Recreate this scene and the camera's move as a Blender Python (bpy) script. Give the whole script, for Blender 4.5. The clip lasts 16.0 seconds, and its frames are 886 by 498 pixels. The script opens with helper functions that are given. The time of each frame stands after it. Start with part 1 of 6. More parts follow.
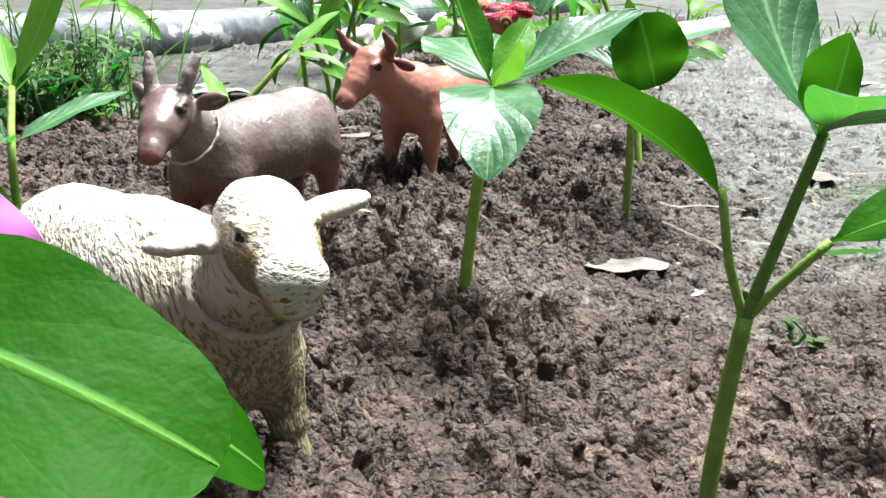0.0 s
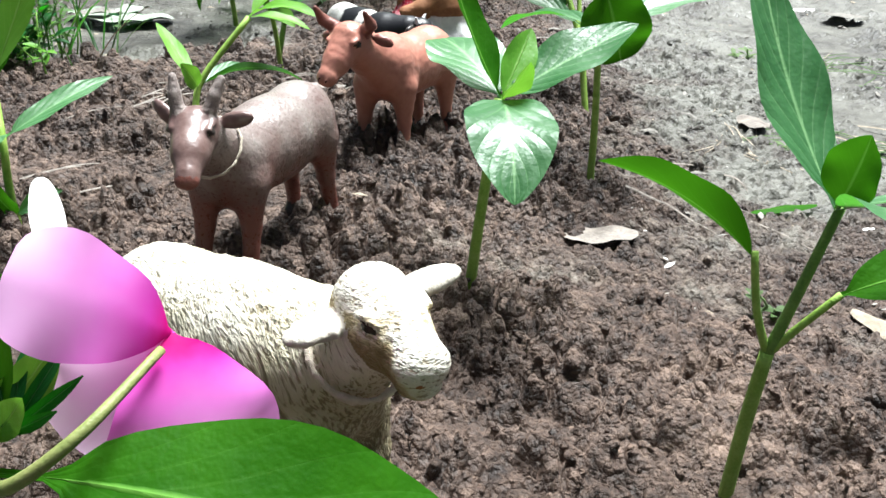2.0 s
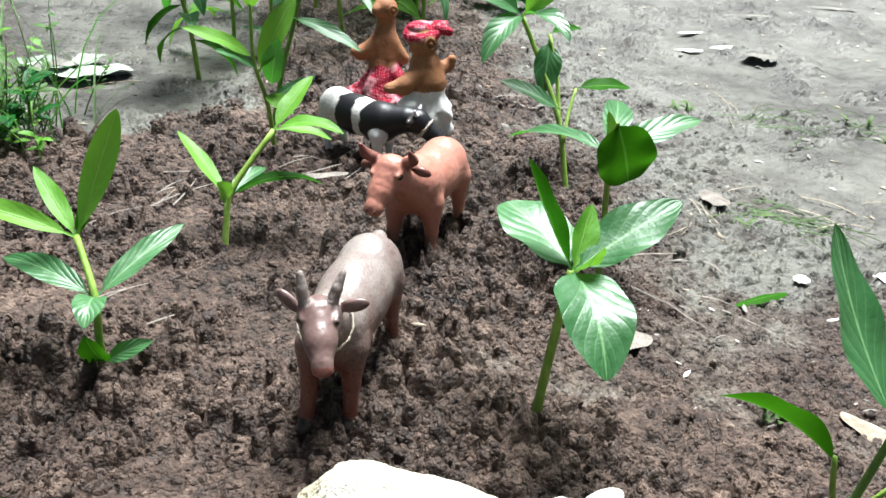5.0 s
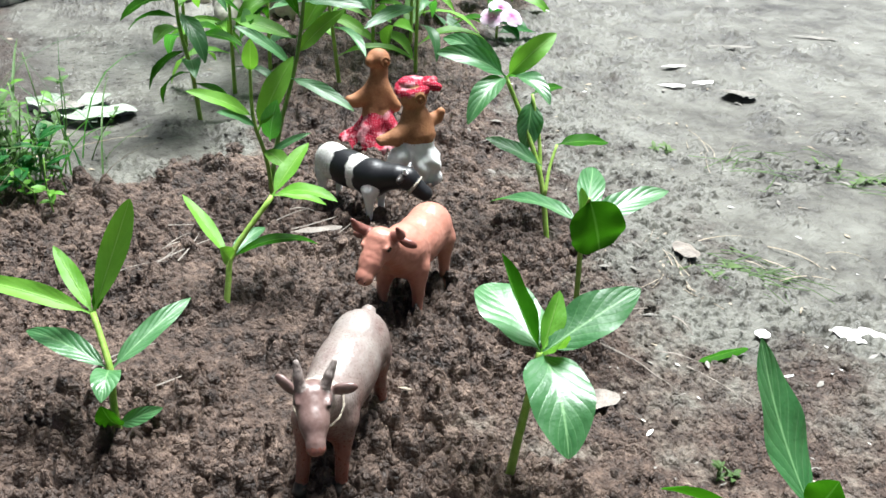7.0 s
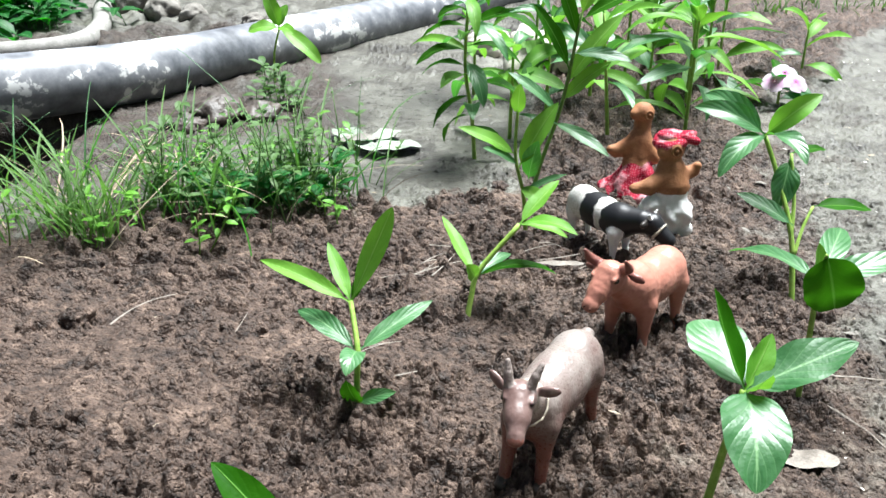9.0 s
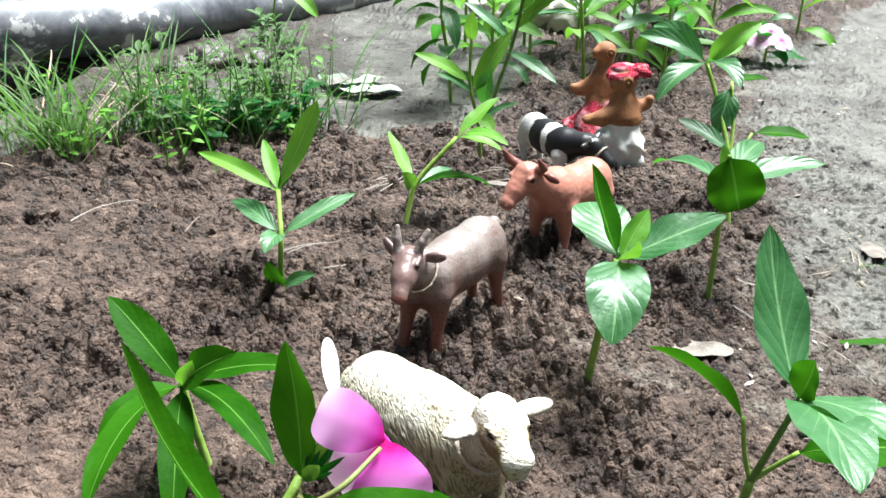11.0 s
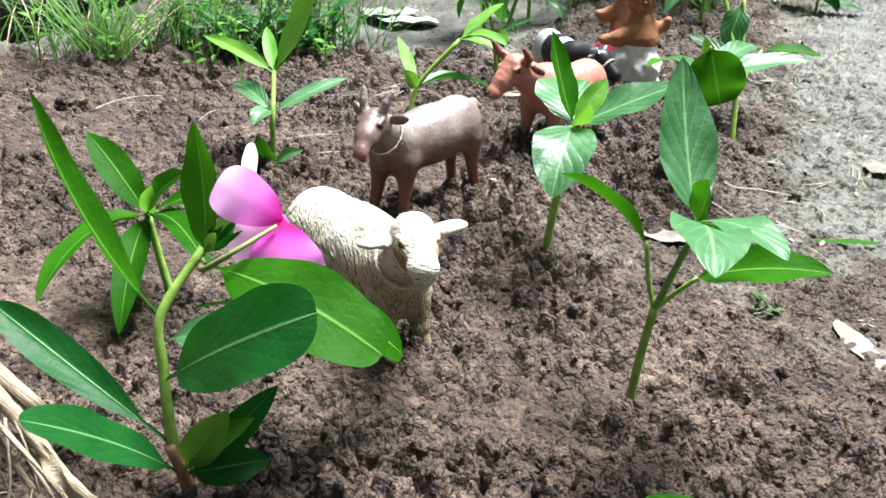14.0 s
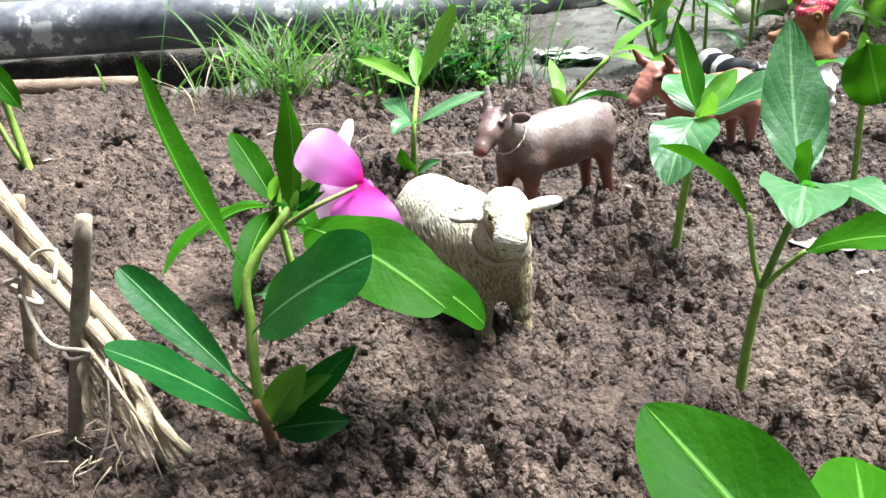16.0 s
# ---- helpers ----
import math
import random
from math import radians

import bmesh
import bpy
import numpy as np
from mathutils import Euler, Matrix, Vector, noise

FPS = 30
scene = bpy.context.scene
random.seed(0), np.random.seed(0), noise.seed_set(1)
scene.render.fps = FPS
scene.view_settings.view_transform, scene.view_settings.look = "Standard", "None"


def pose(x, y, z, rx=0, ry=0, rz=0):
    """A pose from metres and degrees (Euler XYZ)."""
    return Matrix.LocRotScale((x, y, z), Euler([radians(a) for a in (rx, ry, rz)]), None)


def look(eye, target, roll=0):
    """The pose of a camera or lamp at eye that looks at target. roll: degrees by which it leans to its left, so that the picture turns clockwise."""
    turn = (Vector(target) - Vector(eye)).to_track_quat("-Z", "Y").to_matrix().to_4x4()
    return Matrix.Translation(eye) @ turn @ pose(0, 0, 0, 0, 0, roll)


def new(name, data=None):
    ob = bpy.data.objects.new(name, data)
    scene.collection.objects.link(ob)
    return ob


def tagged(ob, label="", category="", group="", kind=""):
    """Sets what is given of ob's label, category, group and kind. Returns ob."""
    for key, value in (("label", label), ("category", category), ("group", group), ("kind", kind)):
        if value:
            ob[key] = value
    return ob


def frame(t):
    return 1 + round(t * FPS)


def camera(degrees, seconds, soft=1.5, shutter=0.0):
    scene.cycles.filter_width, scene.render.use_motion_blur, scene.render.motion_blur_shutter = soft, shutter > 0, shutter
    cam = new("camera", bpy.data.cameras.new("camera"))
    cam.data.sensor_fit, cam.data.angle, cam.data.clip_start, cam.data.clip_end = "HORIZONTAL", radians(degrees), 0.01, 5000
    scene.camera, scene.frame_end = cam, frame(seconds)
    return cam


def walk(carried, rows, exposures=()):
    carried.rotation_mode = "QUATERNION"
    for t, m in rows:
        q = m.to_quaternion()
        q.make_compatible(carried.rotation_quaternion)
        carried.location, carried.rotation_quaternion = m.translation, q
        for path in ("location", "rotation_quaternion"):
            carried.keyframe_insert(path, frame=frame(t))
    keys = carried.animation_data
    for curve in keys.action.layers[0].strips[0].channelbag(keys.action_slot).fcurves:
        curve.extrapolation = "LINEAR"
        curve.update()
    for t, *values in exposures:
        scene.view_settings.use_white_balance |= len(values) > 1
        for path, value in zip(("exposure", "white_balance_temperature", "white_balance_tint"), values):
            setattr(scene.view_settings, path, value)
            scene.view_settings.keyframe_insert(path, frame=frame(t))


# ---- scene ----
cam = camera(53.0, 16.0)
PATH = [
    (0, (0.009, -0.013, 0.148), (-0.012, 1.892, -0.46), 0.1),
    (0.5, (-0.002, -0.012, 0.156), (0.009, 1.88, -0.492), 0.2),
    (1, (-0.008, -0.014, 0.169), (0.009, 1.855, -0.544), 0.0),
    (1.5, (-0.022, -0.017, 0.186), (0.076, 1.818, -0.604), 0.7),
    (2, (-0.041, -0.022, 0.204), (0.173, 1.774, -0.651), 0.9),
    (2.5, (-0.057, -0.017, 0.222), (0.217, 1.75, -0.673), 1.2),
    (3, (-0.081, -0.014, 0.237), (0.227, 1.736, -0.683), 1.5),
    (3.5, (-0.107, -0.016, 0.263), (0.249, 1.719, -0.666), 2.0),
    (4, (-0.13, -0.013, 0.281), (0.304, 1.707, -0.642), 2.8),
    (4.2, (-0.134, -0.011, 0.289), (0.322, 1.701, -0.64), 2.9),
    (6.3, (-0.136, -0.027, 0.352), (0.335, 1.678, -0.581), 2.7),
    (6.5, (-0.136, -0.028, 0.364), (0.338, 1.671, -0.58), 3.0),
    (7, (-0.135, -0.035, 0.376), (0.336, 1.662, -0.572), 3.0),
    (7.5, (-0.139, -0.044, 0.388), (0.252, 1.674, -0.558), 0.6),
    (8, (-0.135, -0.05, 0.386), (0.154, 1.712, -0.515), 0.3),
    (8.5, (-0.131, -0.057, 0.388), (-0.008, 1.742, -0.477), 0.7),
    (9, (-0.112, -0.091, 0.377), (-0.246, 1.717, -0.466), 0.9),
    (9.5, (-0.064, -0.121, 0.358), (-0.292, 1.677, -0.489), 0.9),
    (10, (-0.052, -0.133, 0.356), (-0.255, 1.655, -0.516), 1.5),
    (10.2, (-0.047, -0.132, 0.352), (-0.242, 1.654, -0.526), 1.7),
    (12.3, (0.021, -0.17, 0.299), (-0.288, 1.635, -0.504), 1.4),
    (12.5, (0.026, -0.17, 0.298), (-0.295, 1.633, -0.505), 1.7),
    (13, (0.044, -0.177, 0.289), (-0.327, 1.615, -0.519), 1.9),
    (13.5, (0.059, -0.178, 0.275), (-0.352, 1.582, -0.581), 1.8),
    (14, (0.063, -0.183, 0.272), (-0.334, 1.564, -0.617), 1.6),
    (14.5, (0.059, -0.186, 0.265), (-0.329, 1.566, -0.619), -0.6),
    (15, (0.08, -0.182, 0.254), (-0.427, 1.582, -0.54), -2.3),
    (15.5, (0.092, -0.183, 0.245), (-0.587, 1.544, -0.502), -2.7),
    (16, (0.117, -0.18, 0.231), (-0.73, 1.471, -0.514), -3.2),
]
EXPOSURE = [(0.0, 1.60, 6000, 7), (2.0, 1.52, 6000, 7), (4.0, 1.44, 6000, 7), (6.5, 1.46, 6000, 7), (8.5, 1.54, 6000, 7), (12.5, 1.60, 6000, 7), (16.0, 1.80, 6000, 7)]
walk(cam, [(t, look(eye, target, roll)) for t, eye, target, roll in PATH], EXPOSURE)

# ---- light: bright overcast day, the sun only a broad glow high up ----
world = bpy.data.worlds.new("sky")
scene.world = world
world.use_nodes = True
wn = world.node_tree.nodes
sky = wn.new("ShaderNodeTexSky")
sky.sky_type, sky.sun_disc = "NISHITA", False
sky.sun_elevation, sky.sun_rotation = radians(69), radians(36)
sky.dust_density, sky.air_density, sky.ozone_density = 6.0, 1.0, 0.5
world.node_tree.links.new(sky.outputs[0], wn["Background"].inputs[0])
wn["Background"].inputs[1].default_value = 0.021
sun = new("sun", bpy.data.lights.new("sun", "SUN"))
sun.data.energy, sun.data.angle, sun.data.color = 5.6, radians(30), (1.0, 0.985, 0.945)
sun.matrix_world = look((0.225, 0.31, 1.0), (0, 0, 0))


# ---- node material helpers ----
class Mat:
    """A small builder for node materials."""

    def __init__(self, name, rough=0.8, spec=0.3):
        self.m = bpy.data.materials.new(name)
        self.m.use_nodes = True
        self.t = self.m.node_tree
        self.b = self.t.nodes["Principled BSDF"]
        self.b.inputs["Roughness"].default_value = rough
        self.b.inputs["Specular IOR Level"].default_value = spec
        self.co = self.t.nodes.new("ShaderNodeTexCoord").outputs["Object"]

    def node(self, kind, ins=(), **props):
        n = self.t.nodes.new(kind)
        if "data_type" in props:
            n.data_type = props["data_type"]
        if "blend_type" in props:
            n.blend_type = props["blend_type"]
        if "operation" in props:
            n.operation = props["operation"]
        if "bands_direction" in props:
            n.bands_direction = props["bands_direction"]
        if "attribute_name" in props:
            n.attribute_name = props["attribute_name"]
        for key, v in dict(ins).items():
            self.put(n.inputs[key], v)
        return n

    def put(self, socket, v):
        if isinstance(v, bpy.types.NodeSocket):
            self.t.links.new(v, socket)
        else:
            socket.default_value = v

    def noise(self, scale, detail=4, rough=0.55, co=None):
        return self.node("ShaderNodeTexNoise", {"Vector": co or self.co, "Scale": scale, "Detail": detail, "Roughness": rough}).outputs["Fac"]

    def ramp(self, fac, *stops):
        n = self.node("ShaderNodeValToRGB", {"Fac": fac})
        e = n.color_ramp.elements
        while len(e) < len(stops):
            e.new(0.5)
        for el, (p, c) in zip(e, stops):
            el.position = p
            el.color = (*c, 1) if len(c) == 3 else c
        return n.outputs["Color"]

    def mix(self, fac, a, b, mode="MIX"):
        n = self.node("ShaderNodeMix", data_type="RGBA", blend_type=mode)
        for i, v in ((0, fac), (6, a), (7, b)):
            if isinstance(v, tuple) and len(v) == 3:
                v = (*v, 1)
            self.put(n.inputs[i], v)
        return n.outputs[2]

    def math(self, op, a, b=0.0, c=0.0):
        n = self.node("ShaderNodeMath", {0: a, 1: b, 2: c}, operation=op)
        return n.outputs[0]

    def scaled(self, sx, sy, sz, co=None):
        return self.node("ShaderNodeMapping", {"Vector": co or self.co, "Scale": (sx, sy, sz)}).outputs[0]

    def bump(self, height, dist, strength=1.0):
        n = self.node("ShaderNodeBump", {"Height": height, "Distance": dist, "Strength": strength})
        self.put(self.b.inputs["Normal"], n.outputs[0])

    def color(self, v):
        self.put(self.b.inputs["Base Color"], v if isinstance(v, bpy.types.NodeSocket) else (*v, 1))
        return self

    def rough(self, v):
        self.put(self.b.inputs["Roughness"], v)
        return self


def plain(name, a, b, scale, rough=0.7, bump=0.0, spec=0.3):
    """A surface mottled between two colours, with a fine relief."""
    m = Mat(name, rough, spec)
    n1, n2 = m.noise(scale), m.noise(scale * 7, 3)
    f = m.math("ADD", m.math("MULTIPLY", n1, 0.65), m.math("MULTIPLY", n2, 0.35))
    m.color(m.ramp(f, (0.36, a), (0.64, b)))
    if bump:
        m.bump(n2, bump)
    return m.m


def leaf_material(name, dark, light, under, vein, gloss=0.38, veins=0.30, shine=0.3, quilt=0.12):
    """A living leaf: midrib and side veins by its UV, light coming through, a waxy gloss."""
    m = Mat(name, gloss, shine)
    uv = m.node("ShaderNodeUVMap").outputs[0]
    sep = m.node("ShaderNodeSeparateXYZ", {0: uv})
    u, v = sep.outputs[0], sep.outputs[1]
    au = m.math("ABSOLUTE", m.math("SUBTRACT", u, 0.5))
    rib = m.math("SUBTRACT", 1.0, m.math("MULTIPLY", au, 28.0))
    rib = m.math("MAXIMUM", rib, 0.0)
    ph = m.math("SUBTRACT", m.math("MULTIPLY", v, 6.5), m.math("MULTIPLY", m.math("POWER", au, 0.75), 4.6))
    side = m.math("PINGPONG", ph, 0.5)
    puff = m.math("MULTIPLY", m.math("SQRT", m.math("MULTIPLY", side, 2.0)), m.math("SQRT", m.math("MULTIPLY", au, 2.0)))
    side = m.math("MAXIMUM", m.math("SUBTRACT", 1.0, m.math("MULTIPLY", side, 11.0)), 0.0)
    side = m.math("MULTIPLY", side, m.math("SUBTRACT", 1.0, m.math("MULTIPLY", au, 1.9)))
    lines = m.math("MINIMUM", m.math("ADD", rib, m.math("MULTIPLY", side, veins)), 1.0)
    rnd = m.node("ShaderNodeObjectInfo").outputs["Random"]
    n1 = m.noise(70.0, 5, 0.65)
    n2 = m.noise(600.0, 2)
    tone = m.math("ADD", m.math("MULTIPLY", n1, 0.75), m.math("MULTIPLY", rnd, 0.38))
    base = m.ramp(tone, (0.25, dark), (0.75, light))
    col = m.mix(m.math("MULTIPLY", lines, 0.68), base, vein)
    m.color(col)
    m.rough(m.math("ADD", m.math("MULTIPLY", n1, 0.25), gloss - 0.1))
    h = m.math("ADD", m.math("MULTIPLY", lines, 0.45), m.math("MULTIPLY_ADD", m.noise(150.0, 3), 0.45, m.math("MULTIPLY", n2, 0.10)))
    h = m.math("MULTIPLY_ADD", puff, quilt, m.math("SUBTRACT", h, m.math("MULTIPLY", lines, 0.9 * quilt)))
    m.bump(h, 0.0010, 0.9)
    tr = m.node("ShaderNodeBsdfTranslucent", {"Color": m.mix(m.math("MULTIPLY", lines, 0.4), (*under, 1), (*vein, 1))})
    mixed = m.node("ShaderNodeMixShader", {0: 0.28, 1: m.b.outputs[0], 2: tr.outputs[0]})
    m.put(m.t.nodes["Material Output"].inputs[0], mixed.outputs[0])
    return m.m


M_LEAF = leaf_material("leaf", (0.009, 0.057, 0.0010), (0.025, 0.108, 0.0020), (0.060, 0.235, 0.005), (0.16, 0.36, 0.06), 0.50, 0.10, 0.06)
M_LEAF_PALE = leaf_material("pale_leaf", (0.028, 0.110, 0.032), (0.078, 0.205, 0.074), (0.09, 0.38, 0.025), (0.28, 0.50, 0.22), 0.36, 0.50, 0.65, 0.45)
M_LEAF_YOUNG = leaf_material("young_leaf", (0.065, 0.21, 0.015), (0.13, 0.31, 0.030), (0.21, 0.50, 0.035), (0.30, 0.50, 0.12), 0.46)
M_GRASS = leaf_material("grass_blade", (0.055, 0.125, 0.026), (0.130, 0.235, 0.062), (0.18, 0.40, 0.06), (0.25, 0.40, 0.14), 0.5, 0.05)
M_LEAF_DEEP = leaf_material("deep_leaf", (0.005, 0.050, 0.010), (0.013, 0.088, 0.016), (0.03, 0.34, 0.004), (0.20, 0.42, 0.16), 0.42, 0.12, 0.18)
M_WEED = leaf_material("weed_leaf", (0.026, 0.076, 0.014), (0.080, 0.155, 0.042), (0.09, 0.24, 0.03), (0.2, 0.33, 0.12), 0.5, 0.15)
M_GRASS_LOW = leaf_material("trampled_grass", (0.040, 0.080, 0.020), (0.10, 0.16, 0.050), (0.10, 0.22, 0.03), (0.2, 0.3, 0.12), 0.6, 0.05)
M_STEM = plain("stem", (0.18, 0.32, 0.04), (0.32, 0.47, 0.10), 180, 0.5, 0.0003)
M_STEM_DARK = plain("dark_stem", (0.09, 0.18, 0.035), (0.18, 0.30, 0.065), 180, 0.55, 0.0003)
M_STEM_RED = plain("reddish_stem", (0.24, 0.12, 0.065), (0.36, 0.20, 0.11), 200, 0.5, 0.0003)
M_DRY = plain("dry_straw", (0.24, 0.18, 0.115), (0.46, 0.38, 0.28), 160, 0.75, 0.0006)
M_DRY_GREY = plain("weathered_stick", (0.22, 0.18, 0.13), (0.42, 0.36, 0.28), 220, 0.85, 0.0008)
M_MUD_CLOD = plain("wet_mud", (0.022, 0.017, 0.014), (0.085, 0.068, 0.056), 28, 0.5, 0.0015, 0.4)
M_DEAD = plain("dead_leaf", (0.10, 0.085, 0.07), (0.27, 0.235, 0.20), 90, 0.6, 0.0005)
M_STONE = plain("stone", (0.36, 0.33, 0.28), (0.58, 0.55, 0.48), 40, 0.8, 0.001)
M_STONE_DARK = plain("grey_stone", (0.12, 0.11, 0.095), (0.26, 0.245, 0.22), 40, 0.85, 0.001)
M_BAMBOO = plain("old_bamboo", (0.15, 0.10, 0.07), (0.30, 0.22, 0.16), 60, 0.7, 0.001)
M_HOSE = plain("grey_hose", (0.17, 0.165, 0.15), (0.30, 0.29, 0.27), 50, 0.7, 0.0008)
M_TORN = plain("pale_leaf_underside", (0.11, 0.15, 0.10), (0.36, 0.40, 0.33), 60, 0.55, 0.0005)
M_WHITE_BIT = plain("pale_petal", (0.55, 0.53, 0.49), (0.74, 0.72, 0.68), 120, 0.6)
def stalk_material():
    """Dry flattened stalks with fibres running along them."""
    m = Mat("fibrous_dry_stalk", 0.75, 0.2)
    along = m.node("ShaderNodeMapping", {"Vector": m.co, "Rotation": (0.0, -0.72, 0.0)}).outputs[0]
    fibre = m.noise(1.0, 4, 0.65, m.scaled(45, 1100, 1100, along))
    blot = m.noise(70, 4)
    f = m.math("ADD", m.math("MULTIPLY", fibre, 0.7), m.math("MULTIPLY", blot, 0.3))
    m.color(m.ramp(f, (0.36, (0.14, 0.10, 0.06)), (0.48, (0.36, 0.28, 0.19)), (0.62, (0.56, 0.48, 0.36))))
    m.bump(fibre, 0.0012, 0.9)
    return m.m


M_STALK = stalk_material()
M_TWINE = plain("pale_twine", (0.45, 0.39, 0.30), (0.62, 0.55, 0.45), 400, 0.9, 0.0004)


def soil_material(loose=False):
    """Dark brown dug soil, going over into pale silty mud where it is trodden."""
    m = Mat("loose_soil" if loose else "soil", 0.7, 0.35)
    wet = m.node("ShaderNodeAttribute", attribute_name="trodden").outputs["Fac"]
    n0, n1, n2, n3 = m.noise(4.5, 4, 0.6), m.noise(16, 5, 0.6), m.noise(90, 6, 0.65), m.noise(520, 4, 0.65)
    grit = m.math("MULTIPLY_ADD", n3, 0.24, m.math("MULTIPLY", n2, 0.42))
    crumb = m.math("ADD", grit, m.math("MULTIPLY_ADD", n1, 0.20, m.math("MULTIPLY", n0, 0.10)))
    bed = m.ramp(crumb, (0.40, (0.018, 0.0112, 0.0082)), (0.50, (0.082, 0.0540, 0.0402)), (0.60, (0.212, 0.150, 0.114)))
    silt = m.math("ADD", m.math("MULTIPLY_ADD", n1, 0.36, m.math("MULTIPLY", n0, 0.26)), m.math("MULTIPLY_ADD", n2, 0.26, m.math("MULTIPLY", n3, 0.12)))
    mud = m.ramp(silt, (0.40, (0.018, 0.0158, 0.0122)), (0.465, (0.056, 0.0525, 0.0425)), (0.525, (0.100, 0.097, 0.080)), (0.61, (0.150, 0.148, 0.125)))
    w = m.math("MULTIPLY_ADD", m.math("SUBTRACT", n1, 0.5), 1.2, m.math("MULTIPLY_ADD", m.math("SUBTRACT", n2, 0.5), 0.5, wet))
    w = m.ramp(w, (0.3, (0, 0, 0)), (0.7, (1, 1, 1)))
    earth = m.mix(w, bed, mud)
    if loose:
        own = m.node("ShaderNodeNewGeometry").outputs["Random Per Island"]
        earth = m.mix(1.0, earth, m.ramp(own, (0.0, (0.8, 0.78, 0.76)), (0.6, (1.0, 1.0, 1.0)), (1.0, (1.35, 1.34, 1.32))), "MULTIPLY")
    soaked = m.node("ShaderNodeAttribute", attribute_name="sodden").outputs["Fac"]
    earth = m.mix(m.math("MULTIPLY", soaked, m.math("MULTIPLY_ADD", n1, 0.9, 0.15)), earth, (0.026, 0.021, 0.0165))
    m.color(earth)
    damp = m.node("ShaderNodeAttribute", attribute_name="damp").outputs["Fac"]
    m.rough(m.math("SUBTRACT", m.math("MULTIPLY_ADD", n2, 0.50, 0.36), m.math("MULTIPLY_ADD", damp, 0.20, m.math("MULTIPLY", w, 0.10))))
    bent = m.node("ShaderNodeVectorMath", {0: m.node("ShaderNodeTexNoise", {"Vector": m.co, "Scale": 260.0, "Detail": 3.0}).outputs["Color"], 1: (0.0016, 0.0016, 0.0016), 2: m.co}, operation="MULTIPLY_ADD").outputs[0]
    grain = m.node("ShaderNodeTexVoronoi", {"Vector": bent, "Scale": 300.0}).outputs["Distance"]
    tiny = m.node("ShaderNodeTexVoronoi", {"Vector": bent, "Scale": 640.0}).outputs["Distance"]
    still = m.math("SUBTRACT", 1.0, m.math("MULTIPLY", w, 0.75))
    lumps = m.math("MULTIPLY_ADD", m.math("POWER", grain, 2.0), 1.5, m.math("MULTIPLY", m.math("POWER", tiny, 2.0), 0.5))
    rel = m.math("ADD", m.math("MULTIPLY", lumps, m.math("MULTIPLY", still, -1.0)), m.math("MULTIPLY_ADD", n3, m.math("MULTIPLY", still, 1.2), m.math("MULTIPLY", n2, 2.4)))
    m.bump(rel, 0.0015, 1.0)
    return m.m


M_SOIL, M_CRUMB = soil_material(), soil_material(True)


# ---- geometry helpers ----
def mesh_of(name, verts, faces, mats, smooth=True, index=None):
    me = bpy.data.meshes.new(name)
    me.from_pydata(np.asarray(verts).tolist() if not isinstance(verts, list) else verts, [], faces if isinstance(faces, list) else faces.tolist())
    for m in mats:
        me.materials.append(m)
    if smooth:
        me.polygons.foreach_set("use_smooth", [True] * len(me.polygons))
    if index is not None:
        me.polygons.foreach_set("material_index", np.asarray(index, dtype=np.int32))
    me.update()
    return me


def child(name, me, parent, label=""):
    ob = new(name, me)
    ob.parent = parent
    ob.matrix_parent_inverse = parent.matrix_world.inverted() if parent.type != "EMPTY" else Matrix.Translation(parent.location).inverted()
    if label:
        ob["label"] = label
    return ob


def root(name, at, label, category, group=""):
    ob = new(name)
    ob.location = at
    ob.empty_display_size = 0.01
    return tagged(ob, label, category, group)


def bezier(pts, n):
    """A smooth line through the points (Catmull-Rom)."""
    p = [Vector(q) for q in pts]
    if len(p) == 2:
        return [p[0].lerp(p[1], i / (n - 1)) for i in range(n)]
    p = [p[0] * 2 - p[1]] + p + [p[-1] * 2 - p[-2]]
    out, segs = [], len(p) - 3
    for i in range(n):
        f = min(i / (n - 1) * segs, segs - 1e-6)
        k, t = int(f), f - int(f)
        a, b, c, d = p[k:k + 4]
        out.append(0.5 * ((2 * b) + (c - a) * t + (2 * a - 5 * b + 4 * c - d) * t * t + (3 * b - a - 3 * c + d) * t ** 3))
    return out


def tube_data(pts, r0, r1, n=14, sides=8, wob=0.0, seed=0):
    rnd = random.Random(seed)
    line = bezier(pts, n)
    verts, faces = [], []
    side = None
    for i, p in enumerate(line):
        tan = (line[min(i + 1, n - 1)] - line[max(i - 1, 0)]).normalized()
        if side is None:
            side = tan.orthogonal().normalized()
        side = (side - tan * side.dot(tan)).normalized()
        up = tan.cross(side)
        r = r0 + (r1 - r0) * i / (n - 1)
        for k in range(sides):
            a = 2 * math.pi * k / sides
            rr = r * (1 + wob * rnd.uniform(-1, 1))
            verts.append(p + side * math.cos(a) * rr + up * math.sin(a) * rr)
    for i in range(n - 1):
        for k in range(sides):
            a, b = i * sides + k, i * sides + (k + 1) % sides
            faces.append((a, b, b + sides, a + sides))
    faces.append(tuple(range(sides))[::-1])
    faces.append(tuple((n - 1) * sides + k for k in range(sides)))
    return [tuple(v) for v in verts], faces


def tube(name, parent, pts, r0, r1, m, n=14, sides=8, wob=0.0, label="", seed=0):
    v, f = tube_data(pts, r0, r1, n, sides, wob, seed)
    me = mesh_of(name, v, f, [m])
    return child(name, me, parent, label) if parent else new(name, me)


